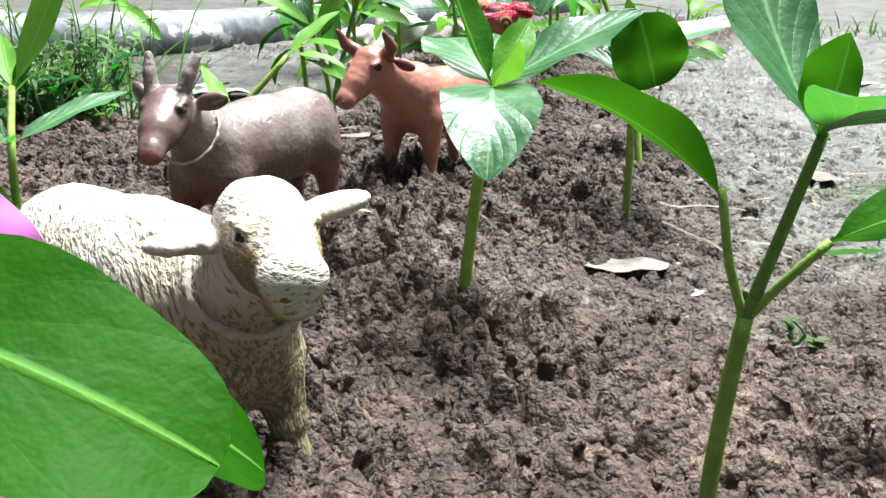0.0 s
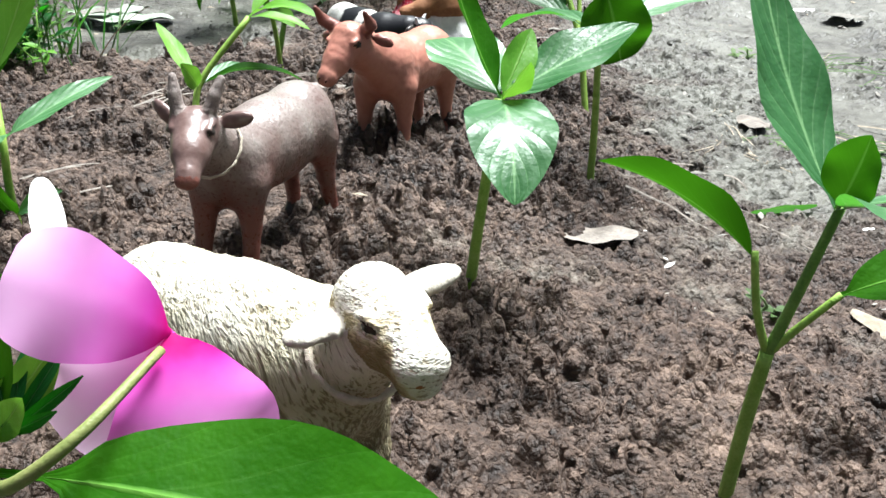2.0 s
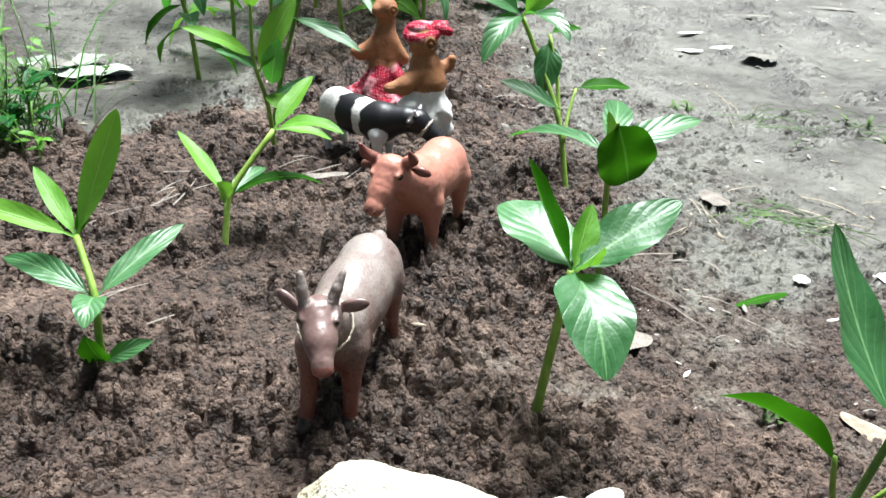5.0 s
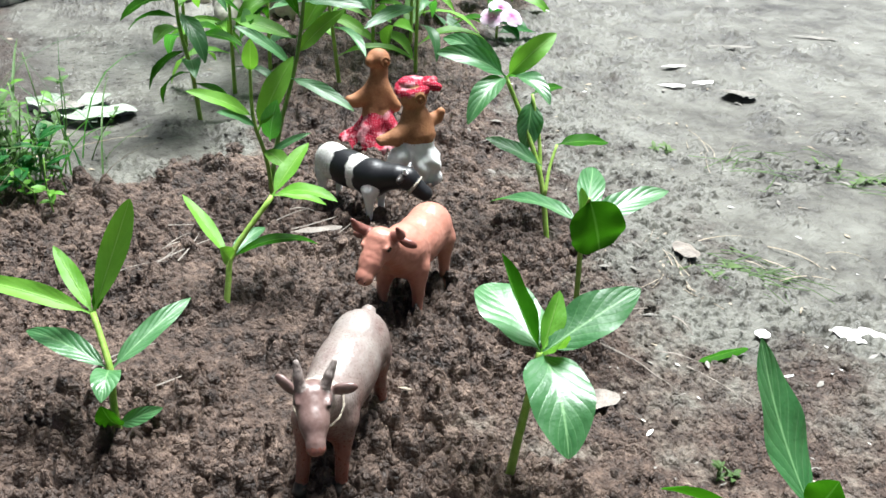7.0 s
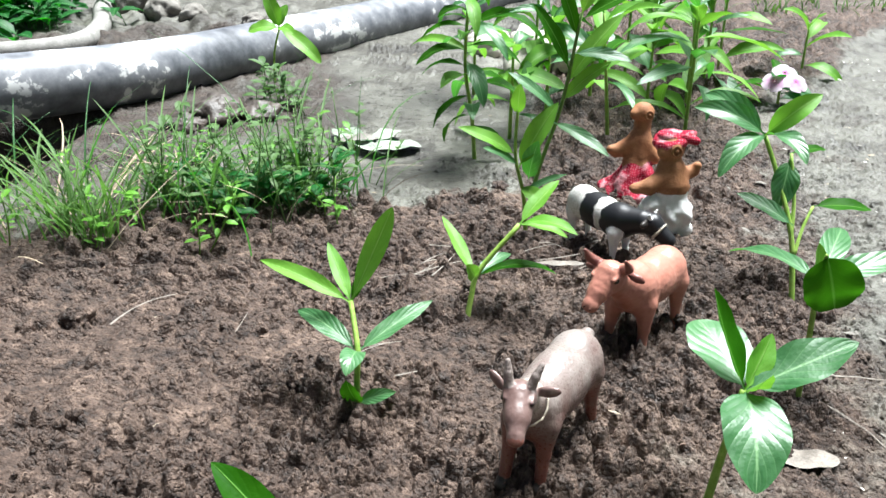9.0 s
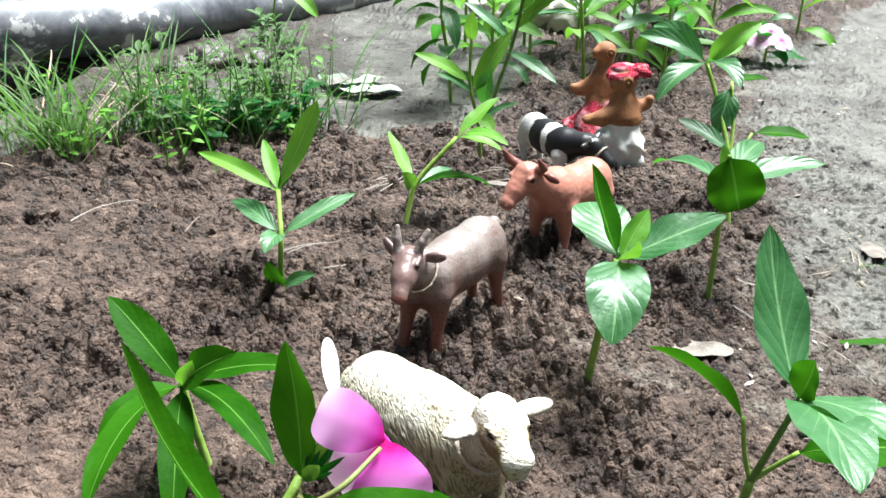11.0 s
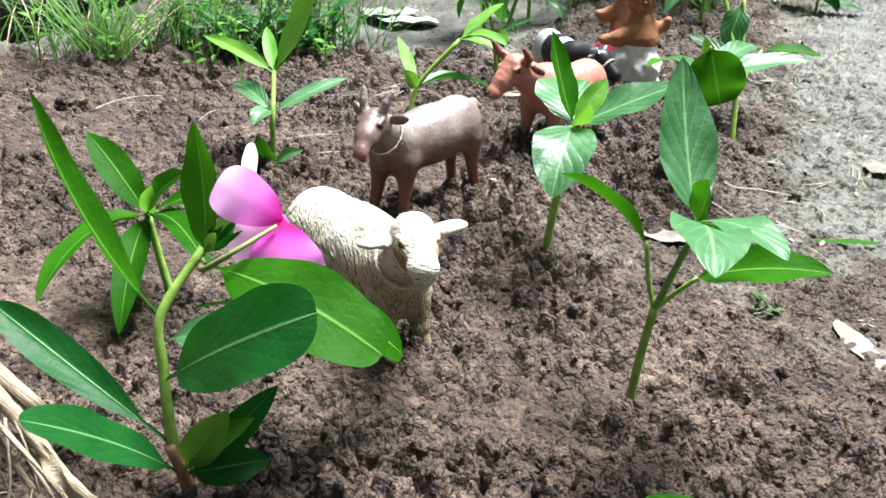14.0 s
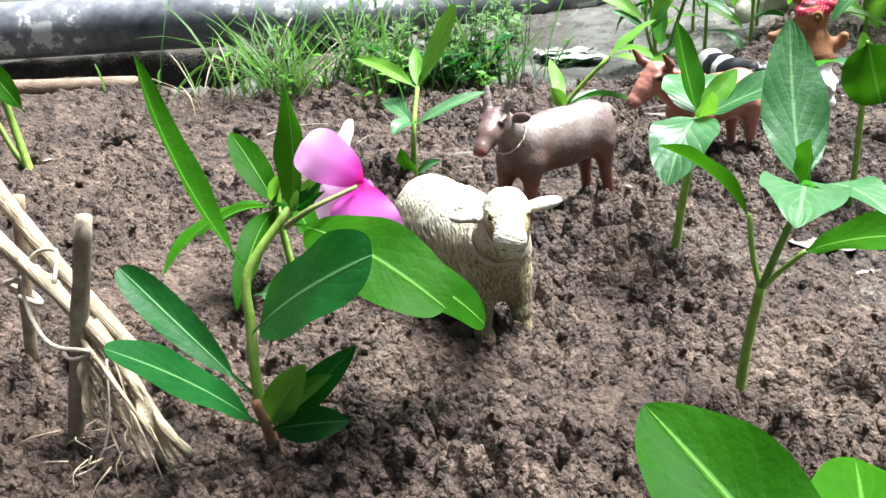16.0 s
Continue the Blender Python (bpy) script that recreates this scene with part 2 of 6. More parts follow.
def leaf_data(base, tip, width, up=(0, 0, 1), bend=0.12, fold=0.25, pk=0.45, k=1.5, petiole=0.08, rows=26, cols=8, wave=0.10, twist=0.0, seed=0):
    """A leaf blade on a bent line from base to tip. up: the side its upper face looks to; bend: how far the middle stands off, by length."""
    rnd = random.Random(seed * 7919 + int(1e5 * (base[0] + 2 * tip[1])))
    base, tip, up = Vector(base), Vector(tip), Vector(up).normalized()
    axis = tip - base
    ln = axis.length
    t0 = axis.normalized()
    nrm = (up - t0 * up.dot(t0)).normalized()
    ctrl = (base + tip) / 2 + nrm * bend * ln * 2
    ph, verts, uvs, faces = rnd.uniform(0, 6.3), [], [], []
    for i in range(rows + 1):
        v = 0.5 - 0.5 * math.cos(math.pi * i / rows)
        p = base * (1 - v) ** 2 + ctrl * 2 * v * (1 - v) + tip * v * v
        tan = ((ctrl - base) * (1 - v) + (tip - ctrl) * v).normalized()
        nn = (up - tan * up.dot(tan))
        if nn.length < 0.05:
            nn = nrm - tan * nrm.dot(tan)
        nn.normalize()
        sd = tan.cross(nn)
        ang = twist * v
        sd, nn = sd * math.cos(ang) + nn * math.sin(ang), nn * math.cos(ang) - sd * math.sin(ang)
        vv = max(0.0, (v - petiole) / (1 - petiole))
        w = (vv / pk) ** (pk * k) * ((1 - vv) / (1 - pk)) ** ((1 - pk) * k) if vv > 0 else 0
        half = max(width / 2 * w, 0.0007 * (1 - v) + 0.0002)
        for c in range(cols + 1):
            u = c / cols * 2 - 1
            rip = wave * half * math.sin(v * 13 + ph + (1.7 if u > 0 else 0)) * u * u
            off = sd * (u * half) + nn * (fold * half * (abs(u) ** 1.4) + rip)
            verts.append(tuple(p + off))
            uvs.append((c / cols, v))
    for i in range(rows):
        for c in range(cols):
            a = i * (cols + 1) + c
            faces.append((a, a + 1, a + cols + 2, a + cols + 1))
    return verts, faces, uvs


def set_uv(me, uvs):
    lay = me.uv_layers.new(name="UVMap")
    loops = np.empty(len(me.loops), dtype=np.int32)
    me.loops.foreach_get("vertex_index", loops)
    lay.data.foreach_set("uv", np.asarray(uvs, dtype=np.float32)[loops].ravel())


def leaf(parent, base, tip, width, m=None, name="leaf", label="", **kw):
    v, f, uvs = leaf_data(base, tip, width, **kw)
    me = mesh_of(name, v, f, [m or M_LEAF])
    set_uv(me, uvs)
    return child(name, me, parent, label)


def sculpt(prims, res, blend=0.004):
    """One closed skin round smoothly blended limbs. prims: (kind, place, second place or rotation, radii, material, blend)."""
    lo = np.min([np.minimum(np.array(p["a"]), np.array(p["b"])) - p["pad"] for p in prims], axis=0) - 3 * res
    hi = np.max([np.maximum(np.array(p["a"]), np.array(p["b"])) + p["pad"] for p in prims], axis=0) + 3 * res
    n = np.ceil((hi - lo) / res).astype(int) + 1
    ax = [lo[i] + res * np.arange(n[i]) for i in range(3)]
    P = np.stack(np.meshgrid(*ax, indexing="ij"), axis=-1)
    D = np.full(P.shape[:3], 1.0)
    best, tag = np.full(P.shape[:3], 9.0), np.zeros(P.shape[:3], dtype=np.int32)
    for p in prims:
        a, b = np.array(p["a"]), np.array(p["b"])
        if p["kind"] == "cap":
            ab = b - a
            t = np.clip(((P - a) @ ab) / max(ab @ ab, 1e-12), 0, 1)
            d = np.linalg.norm(P - a - t[..., None] * ab, axis=-1) - (p["r"][0] + (p["r"][1] - p["r"][0]) * t)
        else:
            q = (P - a) @ p["rot"] / np.array(p["r"])
            ln = np.linalg.norm(q, axis=-1)
            d = (ln - 1) * ln / np.maximum(np.linalg.norm(q / np.array(p["r"]), axis=-1), 1e-9)
        k = p["k"] if p["k"] is not None else blend
        h = np.clip(0.5 + 0.5 * (D - d) / k, 0, 1)
        D = D * (1 - h) + d * h - k * h * (1 - h)
        near = d < best
        best = np.where(near, d, best)
        tag = np.where(near, p["m"], tag)
    ins = D < 0
    c = [ins[i:n[0] - 1 + i, j:n[1] - 1 + j, l:n[2] - 1 + l] for i in (0, 1) for j in (0, 1) for l in (0, 1)]
    cnt = sum(x.astype(np.int8) for x in c)
    cell = (cnt > 0) & (cnt < 8)
    ids = np.full(cell.shape, -1, dtype=np.int64)
    idx = np.argwhere(cell)
    ids[cell] = np.arange(len(idx))
    acc, num = np.zeros((len(idx), 3)), np.zeros(len(idx))
    corner = [np.array((i, j, l)) for i in (0, 1) for j in (0, 1) for l in (0, 1)]
    for u in range(8):
        for w in range(u + 1, 8):
            if np.abs(corner[u] - corner[w]).sum() == 1:
                iu, iw = idx + corner[u], idx + corner[w]
                du, dw = D[tuple(iu.T)], D[tuple(iw.T)]
                s = (du < 0) != (dw < 0)
                f = np.where(s, du / np.where(s, du - dw, 1), 0)
                acc += np.where(s[:, None], iu + f[:, None] * (iw - iu), 0)
                num += s
    verts = lo + res * acc / num[:, None]
    faces = []
    for axis in range(3):
        o1, o2 = [(1, 2), (2, 0), (0, 1)][axis]
        sl0, sl1 = [slice(None)] * 3, [slice(None)] * 3
        sl0[axis], sl1[axis] = slice(0, n[axis] - 1), slice(1, n[axis])
        s0, s1 = ins[tuple(sl0)], ins[tuple(sl1)]
        e = np.argwhere(s0 != s1)
        e = e[(e[:, o1] > 0) & (e[:, o2] > 0)]
        flip = s0[tuple(e.T)]
        d1, d2 = np.zeros(3, int), np.zeros(3, int)
        d1[o1], d2[o2] = 1, 1
        q = np.stack([ids[tuple((e - d1 - d2).T)], ids[tuple((e - d2).T)], ids[tuple(e.T)], ids[tuple((e - d1).T)]], axis=1)
        q[~flip] = q[~flip][:, ::-1]
        faces.append(q)
    faces = np.concatenate(faces)
    vt = tag[tuple(idx.T)]
    return verts, faces, vt[faces[:, 0]]


def cap(a, b, r0, r1, m=0, k=None):
    return {"kind": "cap", "a": a, "b": b, "r": (r0, r1), "m": m, "k": k, "pad": max(r0, r1)}


def ell(c, r, m=0, k=None, rx=0, ry=0, rz=0):
    rot = np.array(Euler((radians(rx), radians(ry), radians(rz))).to_matrix())
    return {"kind": "ell", "a": c, "b": c, "r": r, "rot": rot, "m": m, "k": k, "pad": max(r)}


def shift_along_normals(me, fn):
    n = len(me.vertices)
    co, nr = np.empty(n * 3), np.empty(n * 3)
    me.vertices.foreach_get("co", co)
    me.vertex_normals.foreach_get("vector", nr)
    co, nr = co.reshape(-1, 3), nr.reshape(-1, 3)
    co += nr * np.array([fn(Vector(c), Vector(d)) for c, d in zip(co, nr)])[:, None]
    me.vertices.foreach_set("co", co.ravel())
    me.update()


# ---- ground ----
def lattice(ix, iy, seed):
    h = (ix.astype(np.int64) * 374761393 + iy.astype(np.int64) * 668265263 + seed * 974711) & 0x7FFFFFFF
    h = ((h ^ (h >> 13)) * 1274126177) & 0x7FFFFFFF
    return ((h ^ (h >> 16)) & 0xFFFFF) / 0xFFFFF


def vnoise(x, y, scale, seed):
    x, y = x / scale, y / scale
    ix, iy = np.floor(x), np.floor(y)
    fx, fy = x - ix, y - iy
    fx, fy = fx * fx * (3 - 2 * fx), fy * fy * (3 - 2 * fy)
    v = [[lattice(ix + i, iy + j, seed) for j in (0, 1)] for i in (0, 1)]
    return (v[0][0] * (1 - fx) + v[1][0] * fx) * (1 - fy) + (v[0][1] * (1 - fx) + v[1][1] * fx) * fy - 0.5


def clods(x, y, scale, seed, fill=0.8):
    """Rounded lumps of uneven size, one in each cell at most."""
    xs, ys = x / scale, y / scale
    ix, iy = np.floor(xs), np.floor(ys)
    out = np.zeros_like(xs)
    for i in (-1, 0, 1):
        for j in (-1, 0, 1):
            cx, cy = ix + i, iy + j
            px, py = cx + lattice(cx, cy, seed), cy + lattice(cx, cy, seed + 1)
            r = 0.35 + 0.45 * lattice(cx, cy, seed + 2)
            r = r * (lattice(cx, cy, seed + 3) < fill) + 1e-6
            d2 = ((xs - px) ** 2 + (ys - py) ** 2) / (r * r)
            out = np.maximum(out, r * np.maximum(0, 1 - d2) ** 0.75)
    return out


def smooth(a, b, x):
    t = np.clip((x - a) / (b - a), 0, 1)
    return t * t * (3 - 2 * t)


def bed_mask(x, y):
    """1 on the dug bed, 0 on the trodden mud beside it."""
    wob = 0.06 * vnoise(x, y, 0.11, 5) + 0.05 * vnoise(x, y, 0.035, 6) + 0.03 * vnoise(x, y, 0.012, 7)
    right = 0.078 + 0.15 * np.maximum(y - 0.36, 0) + 0.48 * np.maximum(0.36 - y, 0) + 0.5 * np.maximum(y - 1.28, 0) - 0.080 * np.exp(-((y - 0.375) / 0.050) ** 2) + wob
    m = 1 - smooth(-0.03, 0.10, x - right)
    back = (y - 0.80) * 0.90 - (x + 0.30) * 0.28 + wob
    m = m * (1 - smooth(-0.02, 0.05, back) * (1 - smooth(-0.14, -0.05, x - 0.06 * y + 0.05)))
    return m * (1 - smooth(1.7, 2.5, np.hypot(x, y - 0.4) + wob))


def land(x, y):
    m = bed_mask(x, y)
    mid = -0.10 + 0.20 * (y - 0.2)
    h = 0.014 * m + 0.009 * m * np.exp(-((x - mid) / 0.075) ** 2)
    h = h * (0.30 + 0.70 * smooth(0.06, 0.17, y))
    gap = (x + 0.93) * 0.5 - (y - 0.775) * 0.866 + 0.04
    h = h - 0.30 * np.exp(-(gap / 0.155) ** 10) * (1 - smooth(-0.84, -0.68, x)) * smooth(-2.2, -1.9, x)
    return h + 0.006 * vnoise(x, y, 0.16, 11) * (0.5 + m) + 0.02 * smooth(1.5, 6.0, np.hypot(x, y)) * vnoise(x, y, 0.9, 12)


def billow(x, y, scale, seed):
    """Puffed lumps with sharp creases between them."""
    return np.abs(vnoise(x, y, scale, seed)) * 2


def packed(x, y, scale, seed, crack=0.35):
    """Broken lumps lying close together, each of its own height, with cracks between them."""
    xs, ys = x / scale, y / scale
    ix, iy = np.floor(xs), np.floor(ys)
    f1, f2, tall = np.full_like(xs, 9.0), np.full_like(xs, 9.0), np.zeros_like(xs)
    for i in (-1, 0, 1):
        for j in (-1, 0, 1):
            cx, cy = ix + i, iy + j
            d = np.hypot(xs - cx - lattice(cx, cy, seed), ys - cy - lattice(cx, cy, seed + 1))
            near = d < f1
            f2 = np.where(near, f1, np.minimum(f2, d))
            tall = np.where(near, lattice(cx, cy, seed + 2), tall)
            f1 = np.where(near, d, f1)
    dome = np.sqrt(np.maximum(0.0, 1 - (f1 / 1.05) ** 2))
    return (0.25 + 0.75 * tall ** 1.4) * smooth(0, crack, f2 - f1) ** 0.7 * dome


def crumbly(x, y):
    """1 where the soil lies loose in crumbs, 0 where it is pressed smooth."""
    pressed = smooth(0.20, 0.36, -x) * (1 - smooth(0.52, 0.68, y))
    return smooth(-0.44, -0.06, vnoise(x, y, 0.085, 21) + 0.5 * vnoise(x, y, 0.032, 22)) * (1 - 0.30 * pressed)


def fine(x, y):
    m = bed_mask(x, y)
    wx = x + 0.006 * vnoise(x, y, 0.016, 91) + 0.0014 * vnoise(x, y, 0.0052, 92)
    wy = y + 0.006 * vnoise(x, y, 0.016, 93) + 0.0014 * vnoise(x, y, 0.0052, 94)
    loose = crumbly(x, y)
    off = smooth(0.52, 0.80, np.hypot(x, y))
    ridge = np.exp(-((x + 0.07 - 0.20 * (y - 0.2)) / 0.075) ** 2) * smooth(0.22, 0.34, y)
    heap = np.maximum(smooth(-0.12, 0.25, vnoise(x, y, 0.055, 23)), 0.85 * ridge)
    c = np.maximum(heap, 0.8 * off) * (0.25 + 0.75 * loose) * packed(wx, wy, 0.025, 25, 0.30) * (0.0125 + 0.0065 * off)
    c = c + (0.30 + 0.70 * loose) * (packed(wx, wy, 0.0125, 31, 0.38) * (0.0115 + 0.0045 * smooth(0.18, 0.34, y)) * (1 - 0.5 * off) + packed(wx, wy, 0.0066, 41, 0.55) * 0.0062 * (1 - off))
    c = c + 0.0070 * vnoise(x, y, 0.050, 87) + 0.0034 * vnoise(x, y, 0.022, 83) + 0.0012 * billow(wx, wy, 0.0066, 84) * (0.2 + 0.8 * loose)
    pits = smooth(0.02, 0.26, vnoise(x, y, 0.060, 62) + 0.6 * vnoise(x, y, 0.024, 63))
    beside = smooth(0.0, 0.6, vnoise(x, y, 0.045, 67) + 1.1 - 5.0 * np.maximum(x - 0.16 - 0.15 * (y - 0.36), 0)) * smooth(0.0, 0.1, x + 0.05)
    pits = np.maximum(pits, 0.8 * beside)
    pits = np.maximum(pits, 0.75 * (1 - smooth(0.34, 0.56, y + 0.25 * vnoise(x, y, 0.07, 64))))
    g = pits * (packed(wx, wy, 0.014, 61, 0.4) * 0.0075 + packed(wx, wy, 0.0068, 71, 0.5) * 0.0052)
    g = g + 0.0085 * vnoise(x, y, 0.075, 85) + 0.0040 * vnoise(x, y, 0.032, 86) + 0.0018 * billow(wx, wy, 0.016, 88) + clods(wx, wy, 0.024, 73, 0.16) * 0.0050
    flat = 1 - 0.75 * np.exp(-(((x + 0.32) / 0.22) ** 2 + ((y - 1.20) / 0.26) ** 2) ** 2)
    dug = smooth(1.15, 1.45, y + 0.25 * vnoise(x, y, 0.3, 95))
    c = c + dug * (clods(wx, wy, 0.065, 96, 0.6) * 0.030 + clods(wx, wy, 0.032, 97, 0.7) * 0.018)
    behind = smooth(0.05, 0.15, (y - 1.245) * 0.467 - (x + 0.665) * 0.884) * smooth(1.15, 1.3, y)
    g = g + behind * (clods(wx, wy, 0.065, 98, 0.6) * 0.026 + clods(wx, wy, 0.030, 99, 0.7) * 0.016)
    tex = 0.0009 * vnoise(x, y, 0.0036, 82)
    return m * c + (1 - m) * g * flat + tex * (0.4 + 0.6 * m) - 0.0065 * m


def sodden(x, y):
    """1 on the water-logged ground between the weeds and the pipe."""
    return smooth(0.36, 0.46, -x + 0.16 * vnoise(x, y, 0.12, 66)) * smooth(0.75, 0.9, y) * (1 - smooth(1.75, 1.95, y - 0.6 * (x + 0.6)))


def trodden(x, y):
    """How far the soil has been trodden into pale silt: wholly on the path, by half where it lies beside the near plants."""
    near = 0.45 + 0.55 * smooth(0.28, 0.56, y + 0.20 * vnoise(x, y, 0.09, 65))
    beside = 1 - 0.35 * np.clip(1.2 - 6.0 * np.maximum(x - 0.16 - 0.15 * (y - 0.36), 0) + vnoise(x, y, 0.06, 68), 0, 1) * smooth(0.0, 0.1, x)
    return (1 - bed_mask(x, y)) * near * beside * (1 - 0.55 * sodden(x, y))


def ground_z(x, y):
    return float(land(np.array([float(x)]), np.array([float(y)]))[0])


def axis(lo, hi, step, far, near_lo, near_hi, grow=1.014):
    """Grid lines: even from lo to hi, slowly wider as far as near_lo and near_hi, then fast out to the horizon."""
    core = list(np.arange(lo, hi, step))
    up, s = [core[-1] + step], step
    while up[-1] < far:
        s *= grow if up[-1] < near_hi else 1.15
        up.append(up[-1] + s)
    down, s = [core[0] - step], step
    while down[-1] > -far:
        s *= grow if down[-1] > near_lo else 1.15
        down.append(down[-1] - s)
    return np.array(down[::-1] + core + up)


def make_ground():
    gx, gy = axis(-0.28, 0.20, 0.0014, 60, -1.3, 0.9, 1.0085), axis(0.02, 0.78, 0.0014, 60, -0.05, 1.9, 1.0070)
    X, Y = np.meshgrid(gx, gy, indexing="ij")
    Z = land(X, Y) + fine(X, Y) * (1 - smooth(1.6, 3.0, np.hypot(X, Y)))
    nx, ny = X.shape
    co = np.stack([X, Y, Z], axis=-1).reshape(-1, 3)
    i = np.arange(nx * ny).reshape(nx, ny)
    quads = np.stack([i[:-1, :-1], i[1:, :-1], i[1:, 1:], i[:-1, 1:]], axis=-1).reshape(-1, 4)
    me = bpy.data.meshes.new("ground")
    me.vertices.add(len(co))
    me.vertices.foreach_set("co", co.ravel())
    me.loops.add(quads.size)
    me.loops.foreach_set("vertex_index", quads.ravel().astype(np.int32))
    me.polygons.add(len(quads))
    me.polygons.foreach_set("loop_start", (np.arange(len(quads)) * 4).astype(np.int32))
    me.polygons.foreach_set("use_smooth", np.ones(len(quads), dtype=bool))
    me.materials.append(M_SOIL)
    me.update(calc_edges=True)
    at = me.attributes.new("trodden", "FLOAT", "POINT")
    at.data.foreach_set("value", trodden(X, Y).ravel().astype(np.float32))
    wet = me.attributes.new("damp", "FLOAT", "POINT")
    puddle = np.exp(-(((X + 0.32) / 0.22) ** 2 + ((Y - 1.20) / 0.26) ** 2) ** 2) * (1 - bed_mask(X, Y))
    wet.data.foreach_set("value", puddle.ravel().astype(np.float32))
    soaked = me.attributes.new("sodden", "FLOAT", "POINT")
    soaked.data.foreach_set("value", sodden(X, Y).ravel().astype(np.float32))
    return tagged(new("ground", me), "dark crumbly garden soil with smooth trodden wet mud beside it", "ground", kind="structure")


make_ground()


# ---- painted clay and resin toy figures ----
def wool_material():
    """Cream paint, short dark strokes rubbed into the carved locks, an olive wash lower down; upward, bright top light
    is put into the colour.
    """
    m = Mat("painted_wool", 0.6, 0.3)
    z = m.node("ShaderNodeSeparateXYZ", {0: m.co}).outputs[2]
    turned = m.node("ShaderNodeMapping", {"Vector": m.co, "Rotation": (0.1, 0.55, 0.0)}).outputs[0]
    bent = m.node("ShaderNodeVectorMath", {0: m.node("ShaderNodeTexNoise", {"Vector": m.co, "Scale": 75.0}).outputs["Color"], 1: (0.004, 0.004, 0.002), 2: turned}, operation="MULTIPLY_ADD").outputs[0]
    strand = m.noise(1.0, 2, 0.6, m.scaled(880, 880, 105, bent))
    lock = m.noise(1.0, 2, 0.5, m.scaled(230, 230, 70, bent))
    broad = m.noise(55, 4, 0.6)
    # Paler with height: olive wash below, overhead light put into the colour above.
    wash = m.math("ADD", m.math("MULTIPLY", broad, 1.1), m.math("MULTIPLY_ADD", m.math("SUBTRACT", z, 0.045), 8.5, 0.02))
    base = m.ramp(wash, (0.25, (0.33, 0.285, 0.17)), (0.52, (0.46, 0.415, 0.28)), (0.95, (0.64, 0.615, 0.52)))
    # Strokes thin out upward, painting in the glare on the back.
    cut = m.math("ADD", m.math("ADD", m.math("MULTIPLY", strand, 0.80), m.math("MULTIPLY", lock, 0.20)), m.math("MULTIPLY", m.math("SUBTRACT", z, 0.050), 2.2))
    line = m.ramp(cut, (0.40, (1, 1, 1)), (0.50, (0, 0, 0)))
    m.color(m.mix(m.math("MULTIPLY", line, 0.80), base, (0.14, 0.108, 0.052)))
    m.bump(m.math("ADD", strand, lock), 0.0015, 0.9)
    return m.m


def goat_paint():
    m = Mat("brown_goat_paint", 0.36, 0.7)
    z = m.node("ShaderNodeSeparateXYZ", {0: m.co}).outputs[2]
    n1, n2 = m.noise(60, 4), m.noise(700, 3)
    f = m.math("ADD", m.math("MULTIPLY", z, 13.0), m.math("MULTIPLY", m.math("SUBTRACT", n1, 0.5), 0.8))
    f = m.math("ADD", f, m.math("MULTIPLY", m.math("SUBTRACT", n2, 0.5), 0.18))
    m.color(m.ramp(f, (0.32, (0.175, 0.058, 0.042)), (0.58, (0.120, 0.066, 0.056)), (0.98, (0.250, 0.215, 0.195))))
    m.rough(m.math("MULTIPLY_ADD", n2, 0.45, 0.10))
    m.bump(m.math("MULTIPLY_ADD", n1, 2.5, m.math("MULTIPLY", n2, 0.5)), 0.0008, 0.7)
    return m.m


def cow_paint():
    m = Mat("black_and_white_paint", 0.42, 0.4)
    sep = m.node("ShaderNodeSeparateXYZ", {0: m.co})
    x = m.math("MULTIPLY_ADD", m.math("SUBTRACT", m.noise(60.0, 2), 0.5), 0.022, sep.outputs[0])
    f = m.math("MULTIPLY_ADD", x, 10.0, 0.5)
    fleck = m.noise(500, 3)
    white = m.ramp(fleck, (0.3, (0.55, 0.52, 0.46)), (0.6, (0.78, 0.77, 0.73)))
    spots = m.ramp(f, (0.08, (0, 0, 0)), (0.10, (1, 1, 1)), (0.33, (1, 1, 1)), (0.345, (0, 0, 0)), (0.52, (0, 0, 0)), (0.535, (1, 1, 1)), (0.63, (1, 1, 1)), (0.645, (0, 0, 0)))
    m.color(m.mix(spots, (0.012, 0.012, 0.014), white))
    m.bump(fleck, 0.0003, 0.5)
    return m.m


def plaid_cloth():
    """Thin red cloth with pale woven lines, crumpled and faded in places."""
    m = Mat("red_checked_cloth", 0.9, 0.1)
    bent = m.node("ShaderNodeVectorMath", {0: m.node("ShaderNodeTexNoise", {"Vector": m.co, "Scale": 60.0, "Detail": 2.0}).outputs["Color"], 1: (0.010, 0.010, 0.010), 2: m.co}, operation="MULTIPLY_ADD").outputs[0]
    a = m.node("ShaderNodeTexWave", {"Vector": bent, "Scale": 120.0}, bands_direction="X").outputs["Fac"]
    b = m.node("ShaderNodeTexWave", {"Vector": bent, "Scale": 120.0}, bands_direction="Z").outputs["Fac"]
    f = m.math("ADD", m.math("GREATER_THAN", a, 0.84), m.math("GREATER_THAN", b, 0.86))
    weave = m.ramp(m.math("MULTIPLY", f, 0.5), (0.0, (0.33, 0.012, 0.036)), (0.5, (0.38, 0.045, 0.070)), (1.0, (0.52, 0.24, 0.26)))
    fade = m.ramp(m.noise(80, 3), (0.50, (0, 0, 0)), (0.62, (1, 1, 1)))
    m.color(m.mix(m.math("MULTIPLY", fade, 0.6), weave, (0.62, 0.38, 0.40)))
    m.bump(m.math("MULTIPLY_ADD", m.noise(160, 3), 4.0, m.noise(900, 2)), 0.0007)
    return m.m


